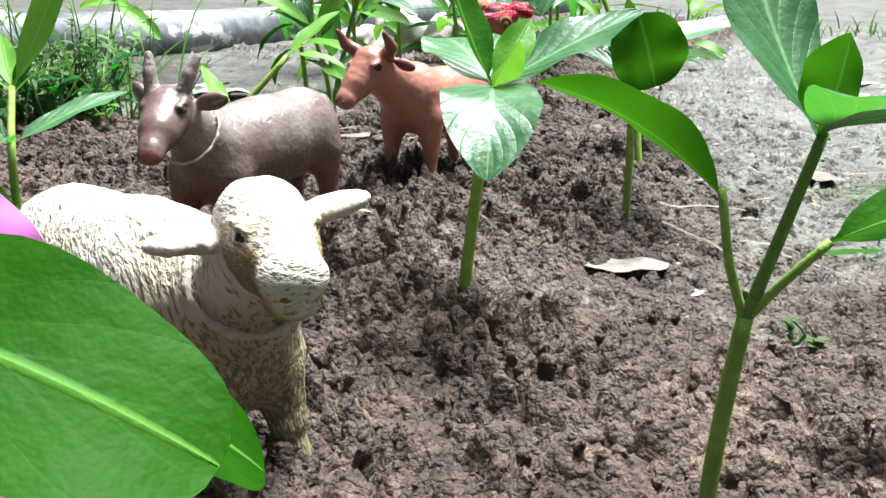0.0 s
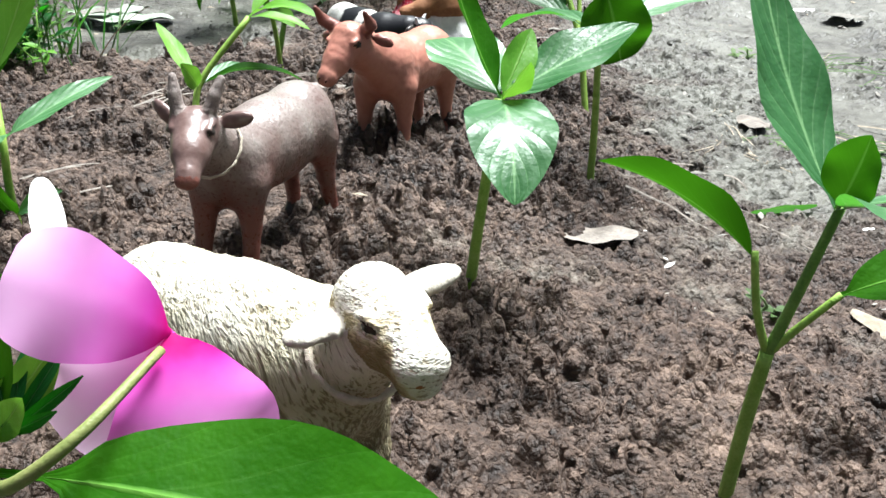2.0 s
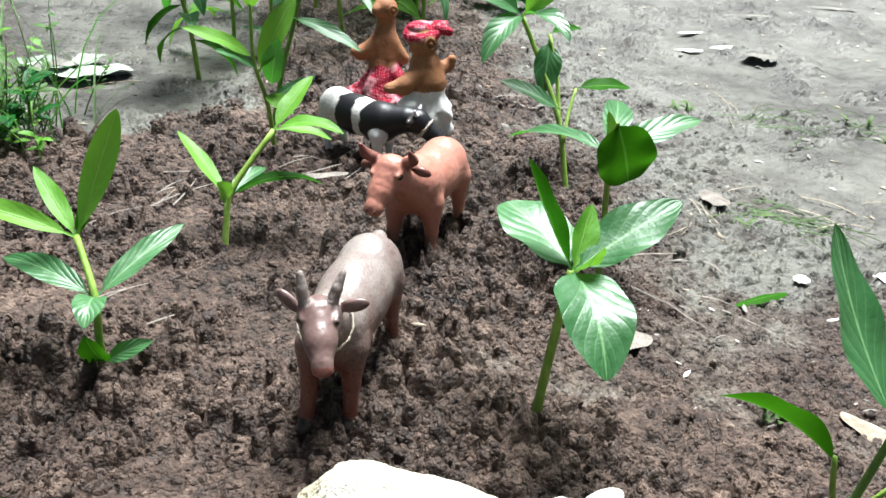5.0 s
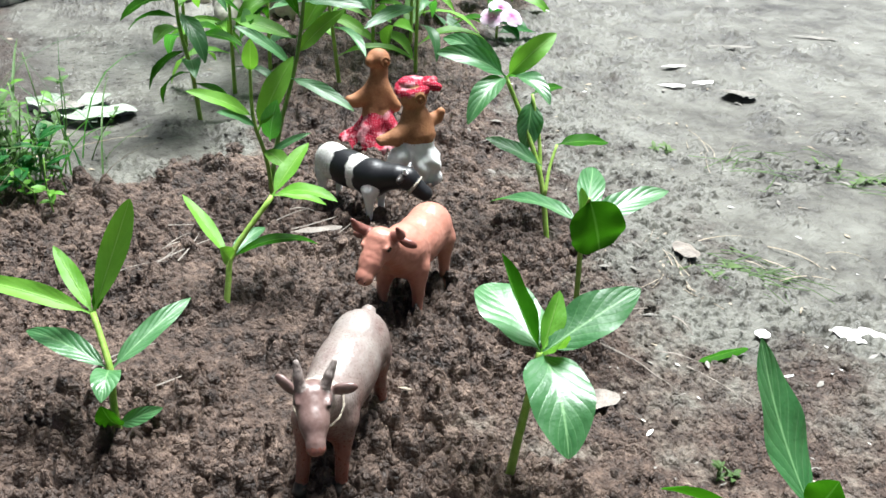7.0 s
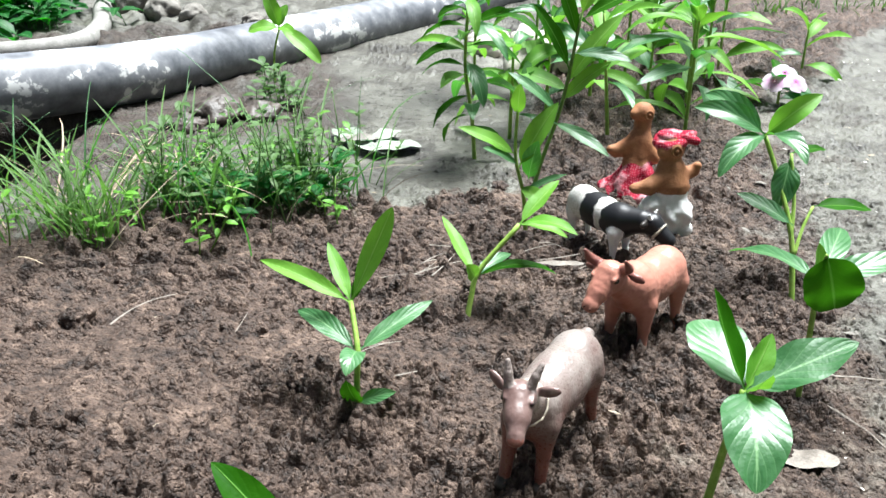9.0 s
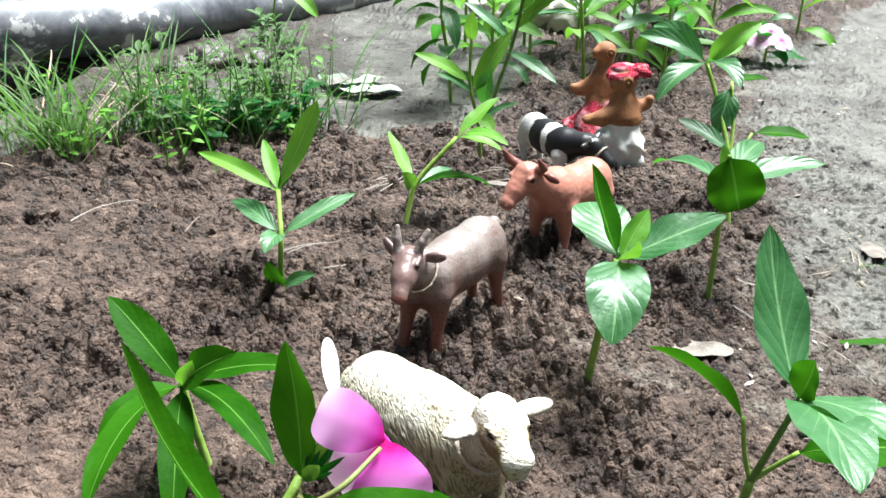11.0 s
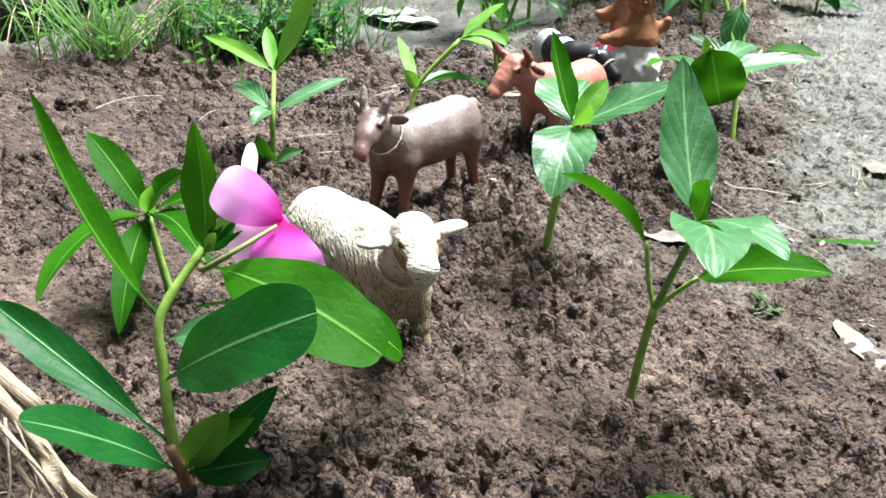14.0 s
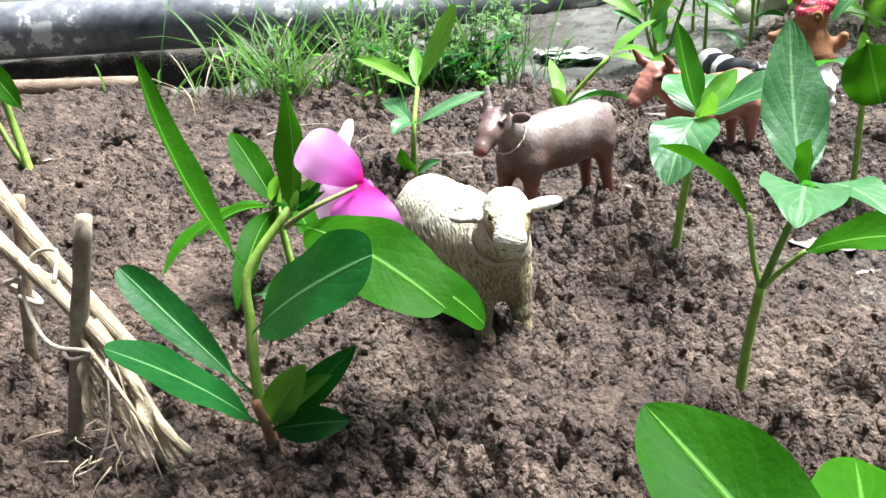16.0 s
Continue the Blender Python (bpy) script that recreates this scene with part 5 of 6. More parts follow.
MIX1, MIX2, MIX3 = [M_LEAF_PALE, M_LEAF_YOUNG, M_LEAF_YOUNG, M_LEAF], [M_LEAF_PALE, M_LEAF_YOUNG, M_LEAF_YOUNG], [M_LEAF, M_LEAF_DEEP]
rosette((0.125, 1.085, 0.012), 0.175, 18, 0.085, 0.023, MIX2, "leafy seedling with upright pointed leaves behind the dolls", 11)
rosette((0.020, 1.050, 0.014), 0.165, 14, 0.090, 0.024, MIX1, "slender leafy seedling behind the dolls", 12, (-0.02, 0))
rosette((0.150, 1.230, 0.008), 0.200, 18, 0.090, 0.025, MIX1, "tall leafy seedling at the end of the bed", 13)
rosette((0.010, 1.260, 0.008), 0.190, 16, 0.090, 0.024, MIX1, "tall leafy seedling at the end of the bed", 14)
rosette((-0.060, 1.150, 0.006), 0.150, 13, 0.080, 0.022, MIX1, "leafy seedling near the pale stones", 15)
rosette((-0.170, 1.300, 0.002), 0.170, 15, 0.085, 0.022, MIX1, "leafy seedling on the mud by the pipe", 16)
rosette((0.240, 1.450, 0.000), 0.150, 14, 0.085, 0.024, MIX1, "leafy seedling at the end of the bed", 17)
rosette((0.085, 1.180, 0.012), 0.150, 16, 0.085, 0.024, MIX1, "bushy leafy seedling behind the dolls", 41)
rosette((0.075, 1.380, 0.008), 0.200, 18, 0.095, 0.026, MIX1, "tall leafy seedling at the end of the bed", 42)
rosette((0.200, 1.360, 0.008), 0.160, 16, 0.090, 0.025, MIX1, "tall leafy seedling at the end of the bed", 43)
rosette((-0.075, 1.320, 0.004), 0.200, 18, 0.090, 0.022, MIX1, "tall leafy seedling near the pale stones", 44)
rosette((-0.110, 1.080, 0.004), 0.130, 13, 0.075, 0.020, MIX1, "slender seedling near the mud patch", 45)
rosette((0.140, 1.560, 0.004), 0.180, 16, 0.095, 0.026, MIX1, "tall leafy seedling at the end of the bed", 46)
rosette((0.395, 1.500, 0.000), 0.085, 8, 0.070, 0.022, MIX2, "small pale seedling on trodden mud", 18)
h = rosette((0.300, 1.285, 0.000), 0.040, 12, 0.060, 0.026, MIX3, "low periwinkle with dark leaves and pale pink blooms", 19, (0, 0), 0.15, 0.4)
for cx, cy, cz, nx in ((0.283, 1.262, 0.050, -0.3), (0.315, 1.262, 0.050, 0.2), (0.300, 1.275, 0.060, 0.0)):
    fl = child("bloom", mesh_of("bloom", *tube_data([(0.300, 1.285, 0.038), (cx, cy + 0.006, cz - 0.004)], 0.0010, 0.0013, 5, 6), [M_STEM]), h, "pale pink periwinkle bloom")
    flower(fl, (cx, cy, cz), (nx, -0.55, 0.8), 0.019, cx * 40, m=M_PETAL_PALE)

# leaf tips close to the camera's end, of a plant beside the bed
p = plant((0.128, -0.030, 0.006), "green seedling with broad smooth leaves at the bed's near end")
tube("stem", p, [(0.128, -0.030, 0.000), (0.129, -0.032, 0.050), (0.128, -0.040, 0.098)], 0.0028, 0.0020, M_STEM, 12)
leaf(p, (0.128, -0.040, 0.096), (0.0761, -0.0031, 0.1188), 0.030, M_LEAF, up=(0.1, -0.5, 0.85), bend=0.03, pk=0.5)
leaf(p, (0.128, -0.040, 0.094), (0.1215, 0.026, 0.097), 0.026, M_LEAF, up=(0.1, -0.5, 0.85), bend=0.06)
leaf(p, (0.128, -0.040, 0.090), (0.175, -0.055, 0.100), 0.028, M_LEAF, up=(0.1, -0.3, 0.95), bend=0.08)

# ---- pipe, stones, stakes and litter ----
PIPE = [(-2.1, 0.40, 0.056), (-1.60, 0.64, 0.056), (-1.20, 0.842, 0.055), (-0.99, 0.955, 0.056), (-0.80, 1.055, 0.055), (-0.665, 1.245, 0.040), (-0.545, 1.50, 0.028), (-0.33, 1.88, 0.022), (0.05, 2.55, 0.020), (0.5, 3.3, 0.02)]


def pipe_material():
    m = Mat("grey_plastic_pipe", 0.42, 0.45)
    n1, n2 = m.noise(8, 4), m.noise(34, 6, 0.65)
    f = m.math("ADD", m.math("MULTIPLY", n1, 0.55), m.math("MULTIPLY", n2, 0.45))
    m.color(m.ramp(f, (0.36, (0.055, 0.059, 0.068)), (0.48, (0.140, 0.147, 0.163)), (0.555, (0.22, 0.225, 0.24)), (0.575, (0.62, 0.62, 0.61))))
    m.rough(m.math("MULTIPLY_ADD", n2, 0.5, 0.24))
    m.bump(n2, 0.0005, 0.4)
    return m.m


def hollow_pipe():
    verts, faces, n, k = [], [], 90, 40
    line = bezier(PIPE, n)
    for r in (0.046, 0.042):
        for i, p0 in enumerate(line):
            d = (line[min(i + 1, n - 1)] - line[max(i - 1, 0)]).normalized()
            s = Vector((0, 0, 1)).cross(d).normalized()
            u = d.cross(s)
            verts += [tuple(p0 + (s * math.cos(6.2832 * j / k) + u * math.sin(6.2832 * j / k)) * r) for j in range(k)]
    for w in (0, 1):
        for i in range(n - 1):
            for j in range(k):
                a, b = w * n * k + i * k + j, w * n * k + i * k + (j + 1) % k
                q = (a, b, b + k, a + k)
                faces.append(q if w == 0 else q[::-1])
    for e in (0, n - 1):
        for j in range(k):
            a, b = e * k + j, e * k + (j + 1) % k
            faces.append((a, b, b + n * k, a + n * k))
    return tagged(new("pipe", mesh_of("pipe", verts, faces, [pipe_material()])), "weathered grey plastic pipe with white paint blotches lying on mud", "pipe")


hollow_pipe()


def lump(name, at, size, m, label, category, seed, group="", rough=0.03):
    bm = bmesh.new()
    bmesh.ops.create_icosphere(bm, subdivisions=4, radius=1)
    off = Vector((seed * 3.1, seed * 1.7, seed))
    for v in bm.verts:
        c = v.co.copy()
        v.co = c * (1 + 0.34 * noise.noise(c * 1.2 + off) + 0.16 * noise.noise(c * 3.0 + off) + rough * noise.noise(c * 7.0 + off))
        v.co = Vector((v.co.x * size[0], v.co.y * size[1], v.co.z * size[2]))
    me = bpy.data.meshes.new(name)
    bm.to_mesh(me)
    bm.free()
    me.materials.append(m)
    me.polygons.foreach_set("use_smooth", [True] * len(me.polygons))
    ob = new(name, me)
    ob.matrix_world = pose(*at, 0, 0, seed * 47)
    return tagged(ob, label, category, group)


for i, (x, y, sx, sy, sz) in enumerate(((-0.078, 1.46, 0.058, 0.044, 0.054), (-0.008, 1.44, 0.052, 0.040, 0.046), (-0.16, 1.60, 0.04, 0.035, 0.03))):
    lump("stone", (x, y, sz * 0.55), (sx, sy, sz), M_STONE, "pale rounded stone lying on the mud", "stone", i + 1, "stones at the bed's end")
h = tube("hose", None, [(-1.16, 1.40, 0.014), (-1.02, 1.42, 0.016), (-0.92, 1.50, 0.018), (-0.94, 1.66, 0.018), (-1.04, 1.90, 0.016), (-1.10, 2.15, 0.014)], 0.019, 0.019, M_HOSE, 24, 12)
tagged(h, "curved flat grey hose lying behind the pipe", "hose")
for i, (x, y, s) in enumerate(((-0.96, 1.90, 0.055), (-0.88, 1.84, 0.045), (-0.80, 1.81, 0.034), (-0.66, 1.78, 0.026))):
    lump("stone", (x, y, s * 0.5), (s, s * 0.8, s * 0.7), M_STONE_DARK, "weathered grey stone behind the pipe", "stone", i + 9, "stones behind the pipe")


def dead_leaf(at, length, width, turn, label, seed, m=None, lift=0.0012, fold=-0.3):
    d = Vector((math.cos(radians(turn)), math.sin(radians(turn)), 0))
    at = (at[0], at[1], float(land(np.array([at[0]]), np.array([at[1]]))[0] + fine(np.array([at[0]]), np.array([at[1]]))[0]) + 0.0015 + 0.3 * at[2])
    a = Vector(at) - d * length / 2
    b = Vector(at) + d * length / 2
    v, f, uvs = leaf_data(a, b, width, up=(0, 0, 1), bend=lift / length, fold=fold, pk=0.5, k=0.8, wave=0.10, seed=seed, rows=12, cols=6)
    me = mesh_of("dead_leaf", v, f, [m or M_DEAD])
    set_uv(me, uvs)
    return tagged(new("dead_leaf", me), label, "dead leaf")


dead_leaf((0.092, 0.399, 0.0005), 0.046, 0.020, 3, "dry buff leaf lying flat on the mud", 1, None, 0.0004, -0.08)
dead_leaf((0.202, 0.287, 0.0080), 0.060, 0.015, 112, "weathered strip of bark lying on the mud", 2, M_DRY_GREY, 0.0005)
dead_leaf((0.338, 0.445, 0.005), 0.044, 0.024, -20, "crumpled pale petal on the mud", 3, M_WHITE_BIT)
dead_leaf((0.261, 0.457, 0.006), 0.014, 0.012, 40, "small white petal on the mud", 4, M_WHITE_BIT)
dead_leaf((0.215, 0.437, 0.006), 0.050, 0.009, 12, "narrow green leaf fallen on the mud", 5, M_LEAF)
dead_leaf((0.485, 1.050, 0.006), 0.040, 0.014, -10, "small white petal on the mud", 6, M_WHITE_BIT)
dead_leaf((0.530, 1.045, 0.006), 0.038, 0.014, 8, "small white petal on the mud", 7, M_WHITE_BIT)
dead_leaf((0.523, 1.120, 0.006), 0.040, 0.010, 0, "small white petal on the mud", 15, M_WHITE_BIT)
dead_leaf((0.550, 0.985, 0.006), 0.050, 0.018, -35, "dark curled dead leaf on the mud", 8, M_STONE_DARK)
dead_leaf((0.670, 1.216, 0.006), 0.080, 0.012, -10, "dark curled dead leaf on the mud", 11, M_STONE_DARK)
dead_leaf((0.863, 1.269, 0.006), 0.080, 0.014, -25, "dark curled dead leaf on the mud", 12, M_STONE_DARK)
dead_leaf((0.260, 0.580, 0.007), 0.034, 0.020, 95, "flat piece of grey bark on the mud", 13, M_DEAD)
dead_leaf((-0.060, 0.640, 0.022), 0.045, 0.010, 5, "dry buff leaf on the soil", 9)
for i, (x, y, ln, w, t, m) in enumerate(((-0.285, 1.030, 0.075, 0.036, -20, M_LEAF_DEEP), (-0.325, 1.050, 0.085, 0.040, 120, M_TORN), (-0.262, 1.005, 0.080, 0.036, 25, M_TORN), (-0.300, 1.005, 0.080, 0.024, -35, M_TORN), (-0.275, 1.045, 0.060, 0.030, 70, M_TORN), (-0.305, 1.020, 0.055, 0.028, 200, M_STONE_DARK))):
    dead_leaf((x, y, 0.002 + 0.006 * i), ln, w, t, "torn folded broad leaf piece, pale beneath, on the mud", 20 + i, m, 0.002, 0.22)

# stakes with a tied stalk fence
f = root("stake_fence", (-0.23, 0.09, 0.01), "low fence of dry stalks tied to cut stakes with twine", "stalk fence")
tube("stake", f, [(-0.194, 0.048, 0.000), (-0.176, 0.050, 0.065), (-0.159, 0.051, 0.120)], 0.0038, 0.0034, M_DRY_GREY, 12, 12, 0.10)
tube("stake", f, [(-0.268, 0.090, 0.010), (-0.258, 0.090, 0.060), (-0.247, 0.090, 0.107)], 0.0034, 0.0030, M_DRY, 12, 10, 0.10)
tube("stalk", f, [(-0.262, 0.078, 0.138), (-0.215, 0.070, 0.096), (-0.160, 0.066, 0.049)], 0.0038, 0.0036, M_STALK, 18, 10, 0.10)
tube("stalk", f, [(-0.250, 0.058, 0.118), (-0.195, 0.052, 0.088), (-0.163, 0.052, 0.062), (-0.138, 0.050, 0.030), (-0.124, 0.050, 0.018)], 0.0036, 0.0020, M_STALK, 20, 8, 0.2)
tube("stalk", f, [(-0.172, 0.055, 0.070), (-0.150, 0.052, 0.042), (-0.136, 0.046, 0.014)], 0.0026, 0.0016, M_STALK, 14, 7, 0.2)
tube("stalk", f, [(-0.178, 0.050, 0.060), (-0.158, 0.046, 0.036), (-0.140, 0.040, 0.018)], 0.0018, 0.0010, M_STALK, 14, 6, 0.2)
tube("stalk", f, [(-0.255, 0.085, 0.075), (-0.225, 0.080, 0.070), (-0.190, 0.070, 0.052)], 0.0026, 0.0022, M_STALK, 14, 7, 0.2)
tube("twine", f, [(-0.166, 0.045, 0.062), (-0.186, 0.042, 0.064), (-0.205, 0.050, 0.080), (-0.200, 0.055, 0.096), (-0.186, 0.056, 0.100), (-0.180, 0.047, 0.090)], 0.0010, 0.0010, M_TWINE, 30, 6)
tube("twine", f, [(-0.172, 0.0555, 0.058), (-0.186, 0.050, 0.060), (-0.178, 0.0445, 0.056), (-0.168, 0.050, 0.060), (-0.180, 0.056, 0.064)], 0.0009, 0.0009, M_TWINE, 24, 6)
tube("twine", f, [(-0.252, 0.084, 0.066), (-0.266, 0.086, 0.060), (-0.262, 0.095, 0.052), (-0.250, 0.090, 0.050), (-0.256, 0.083, 0.056)], 0.0016, 0.0016, M_TWINE, 24, 6)
tube("twine", f, [(-0.160, 0.048, 0.058), (-0.158, 0.040, 0.030), (-0.163, 0.034, 0.014), (-0.170, 0.028, 0.010)], 0.0006, 0.0005, M_TWINE, 16, 5)
rs = random.Random(77)
for i in range(6):
    s0 = Vector((-0.176 + rs.uniform(-0.01, 0.012), 0.052 + rs.uniform(-0.004, 0.004), 0.068 + rs.uniform(-0.012, 0.008)))
    e0 = Vector((-0.132 + rs.uniform(-0.022, 0.012), 0.044 + rs.uniform(-0.012, 0.010), 0.012 + rs.uniform(-0.004, 0.010)))
    tube("fibre", f, [s0, s0.lerp(e0, 0.5) + Vector((rs.uniform(-0.004, 0.008), rs.uniform(-0.006, 0.004), rs.uniform(-0.004, 0.008))), e0], 0.0011 * rs.uniform(0.5, 1.2), 0.0004, M_STALK, 10, 5, 0.2, seed=i)
for i in range(14):
    s0 = Vector((-0.160 + rs.uniform(-0.012, 0.016), 0.036 + rs.uniform(-0.010, 0.008), 0.026 + rs.uniform(-0.010, 0.008)))
    e0 = s0 + Vector((rs.uniform(-0.030, 0.006), rs.uniform(-0.016, 0.006), rs.uniform(-0.020, -0.004)))
    tube("root_hair", f, [s0, s0.lerp(e0, 0.5) + Vector((0, -0.003, 0.003)), e0], 0.0004, 0.0002, M_DRY, 6, 4, seed=i)
leaf(f, (-0.152, 0.052, 0.048), (-0.126, 0.046, 0.014), 0.006, M_DRY, "dry_blade", "curled dry leaf blade", up=(0.2, -0.8, 0.4), bend=0.08, wave=0.5, pk=0.35, petiole=0)
leaf(f, (-0.172, 0.048, 0.058), (-0.166, 0.040, 0.026), 0.006, M_DRY, "dry_blade", "curled dry leaf blade", up=(0.2, -0.8, 0.4), bend=0.08, wave=0.5, pk=0.35, petiole=0)

for x, y, sx, sd in ((-0.560, 0.455, 0.020, 31), (-0.455, 0.520, 0.014, 32), (-0.610, 0.560, 0.013, 33), (-0.30, 0.86, 0.012, 34), (-0.12, 0.88, 0.012, 35), (-0.530, 1.120, 0.046, 36), (-0.475, 1.140, 0.034, 37), (-0.560, 1.070, 0.030, 39), (-0.44, 1.20, 0.022, 40), (-0.49, 0.93, 0.020, 41), (-0.40, 0.97, 0.014, 42), (-0.62, 0.54, 0.024, 38)):
    lump("soil_clod", (x, y, ground_z(x, y) + 0.15 * sx), (sx, sx * 0.8, sx * 0.62), M_MUD_CLOD if y > 0.9 else M_SOIL, "large rough clod of brown soil on the bed", "soil clod", sd, "large clods", 0.22)
p = plant((-0.588, 0.362, 0.013), "sturdy green seedling at the bed's outer edge")
tube("stem", p, [(-0.588, 0.362, 0.004), (-0.600, 0.366, 0.040), (-0.622, 0.372, 0.110)], 0.0042, 0.0032, M_STEM, 12)
tube("stem", p, [(-0.592, 0.364, 0.006), (-0.612, 0.366, 0.030), (-0.640, 0.370, 0.075)], 0.0030, 0.0022, M_STEM, 12)
leaf(p, (-0.590, 0.372, 0.062), (-0.640, 0.372, 0.118), 0.022, M_LEAF, up=(0.5, -0.7, 0.5), bend=0.06)
leaf(p, (-0.622, 0.372, 0.110), (-0.700, 0.380, 0.160), 0.030, M_LEAF, up=(0.3, -0.6, 0.6), bend=0.06)

# split bamboo lying before the pipe
b = tube("bamboo_strip", None, [(-1.10, 0.50, 0.020), (-0.93, 0.61, 0.018), (-0.77, 0.69, 0.016)], 0.013, 0.011, M_BAMBOO, 12, 8, 0.08)
tagged(b, "split dry bamboo strip lying along the bed's edge", "bamboo strip")


# ---- weeds ----
def blades(name, spots, label, category, m, seed, tall, width, lean=0.5, kind="stuff"):
    r = random.Random(seed)
    V, F, U = [], [], []
    for x, y, n, spread in spots:
        for _ in range(n):
            bx, by = x + r.gauss(0, spread), y + r.gauss(0, spread * 0.7)
            a = r.uniform(0, 6.283)
            h = tall * r.uniform(0.45, 1.15)
            z = ground_z(bx, by) - 0.003
            tipv = (bx + math.cos(a) * h * lean * r.uniform(0.3, 1.4), by + math.sin(a) * h * lean * r.uniform(0.3, 1.4), z + h * r.uniform(0.5, 1.0))
            up = (-math.cos(a), -math.sin(a), 0.6)
            v, f, u = leaf_data((bx, by, z), tipv, width * r.uniform(0.6, 1.4), up=up, bend=r.uniform(0.05, 0.2), fold=0.3, pk=0.35, k=0.7, petiole=0.0, rows=7, cols=2, wave=0)
            o = len(V)
            V += v
            U += u
            F += [tuple(i + o for i in q) for q in f]
    me = mesh_of(name, V, F, [m])
    set_uv(me, U)
    return tagged(new(name, me), label, category, kind=kind)


def herbs(name, spots, label, m, seed, height, size):
    """Small broad-leaved weeds: thin stalks with many little leaves."""
    r = random.Random(seed)
    V, F, U = [], [], []

    def add(v, f, u):
        o = len(V)
        V.extend(v)
        U.extend(u)
        F.extend(tuple(i + o for i in q) for q in f)

    for x, y, n, spread in spots:
        for _ in range(n):
            bx, by = x + r.gauss(0, spread), y + r.gauss(0, spread * 0.7)
            z = ground_z(bx, by) - 0.003
            h = height * r.uniform(0.4, 1.2)
            top = Vector((bx + r.gauss(0, 0.25) * h, by + r.gauss(0, 0.25) * h, z + h))
            v, f = tube_data([(bx, by, z), Vector((bx, by, z)).lerp(top, 0.5) + Vector((r.gauss(0, 0.004), 0, 0)), top], 0.0010, 0.0006, 5, 4)
            add(v, f, [(0.5, 0.5)] * len(v))
            for i in range(r.randint(5, 9)):
                b0 = Vector((bx, by, z)).lerp(top, r.uniform(0.25, 1.0))
                a = r.uniform(0, 6.283)
                ln = size * r.uniform(0.6, 1.3)
                add(*leaf_data(b0, b0 + Vector((math.cos(a), math.sin(a), r.uniform(-0.2, 0.6))) * ln, ln * r.uniform(0.35, 0.55), up=(0, -0.2, 1), bend=0.1, fold=0.2, rows=5, cols=2, wave=0))
    me = mesh_of(name, V, F, [m])
    set_uv(me, U)
    return tagged(new(name, me), label, "weeds", kind="stuff")


blades("grass_tuft", [(-0.515, 0.670, 60, 0.016), (-0.545, 0.720, 30, 0.040), (-0.62, 0.70, 34, 0.045)], "tuft of thin green grass at the bed's edge", "grass", M_GRASS, 31, 0.115, 0.0024, 0.85)
blades("grass_tuft", [(-0.40, 0.775, 40, 0.05), (-0.46, 0.745, 50, 0.04), (-0.34, 0.83, 40, 0.04)], "thin green grass mixed into the weeds", "grass", M_WEED, 32, 0.120, 0.0024, 0.9)
blades("grass_tuft", [(-0.44, 0.78, 22, 0.07), (-0.58, 0.74, 18, 0.06), (-0.33, 0.85, 16, 0.04)], "tall pale seeding grass stalks", "grass", M_LEAF_PALE, 38, 0.185, 0.0015, 0.75)
blades("grass_tuft", [(-0.44, 0.75, 22, 0.07), (-0.55, 0.70, 22, 0.06), (-0.62, 0.66, 12, 0.05)], "dry straw-coloured grass stalks among the weeds", "grass", M_DRY, 39, 0.095, 0.0017, 1.5)
herbs("weed_patch", [(-0.40, 0.775, 22, 0.040), (-0.350, 0.815, 30, 0.028), (-0.45, 0.755, 16, 0.04), (-0.33, 0.85, 12, 0.03)], "patch of small leafy green weeds at the bed's edge", M_WEED, 33, 0.105, 0.0135)
herbs("weed_patch", [(-0.37, 0.79, 14, 0.05), (-0.50, 0.70, 9, 0.06), (-0.42, 0.80, 12, 0.05)], "paler leafy weeds at the bed's edge", M_LEAF_YOUNG, 34, 0.075, 0.0125)
herbs("weed_patch", [(-0.395, 0.78, 16, 0.045), (-0.345, 0.80, 10, 0.03)], "low dark green weeds at the bed's edge", M_LEAF_DEEP, 45, 0.050, 0.022)
herbs("weed_patch", [(-0.47, 1.22, 10, 0.022), (-0.43, 1.17, 6, 0.02)], "small green weeds beside the pipe", M_WEED, 46, 0.055, 0.018)
herbs("weed_patch", [(-1.18, 1.72, 70, 0.10), (-1.45, 1.55, 60, 0.12)], "dark green weeds growing behind the pipe", M_LEAF_DEEP, 35, 0.10, 0.045)
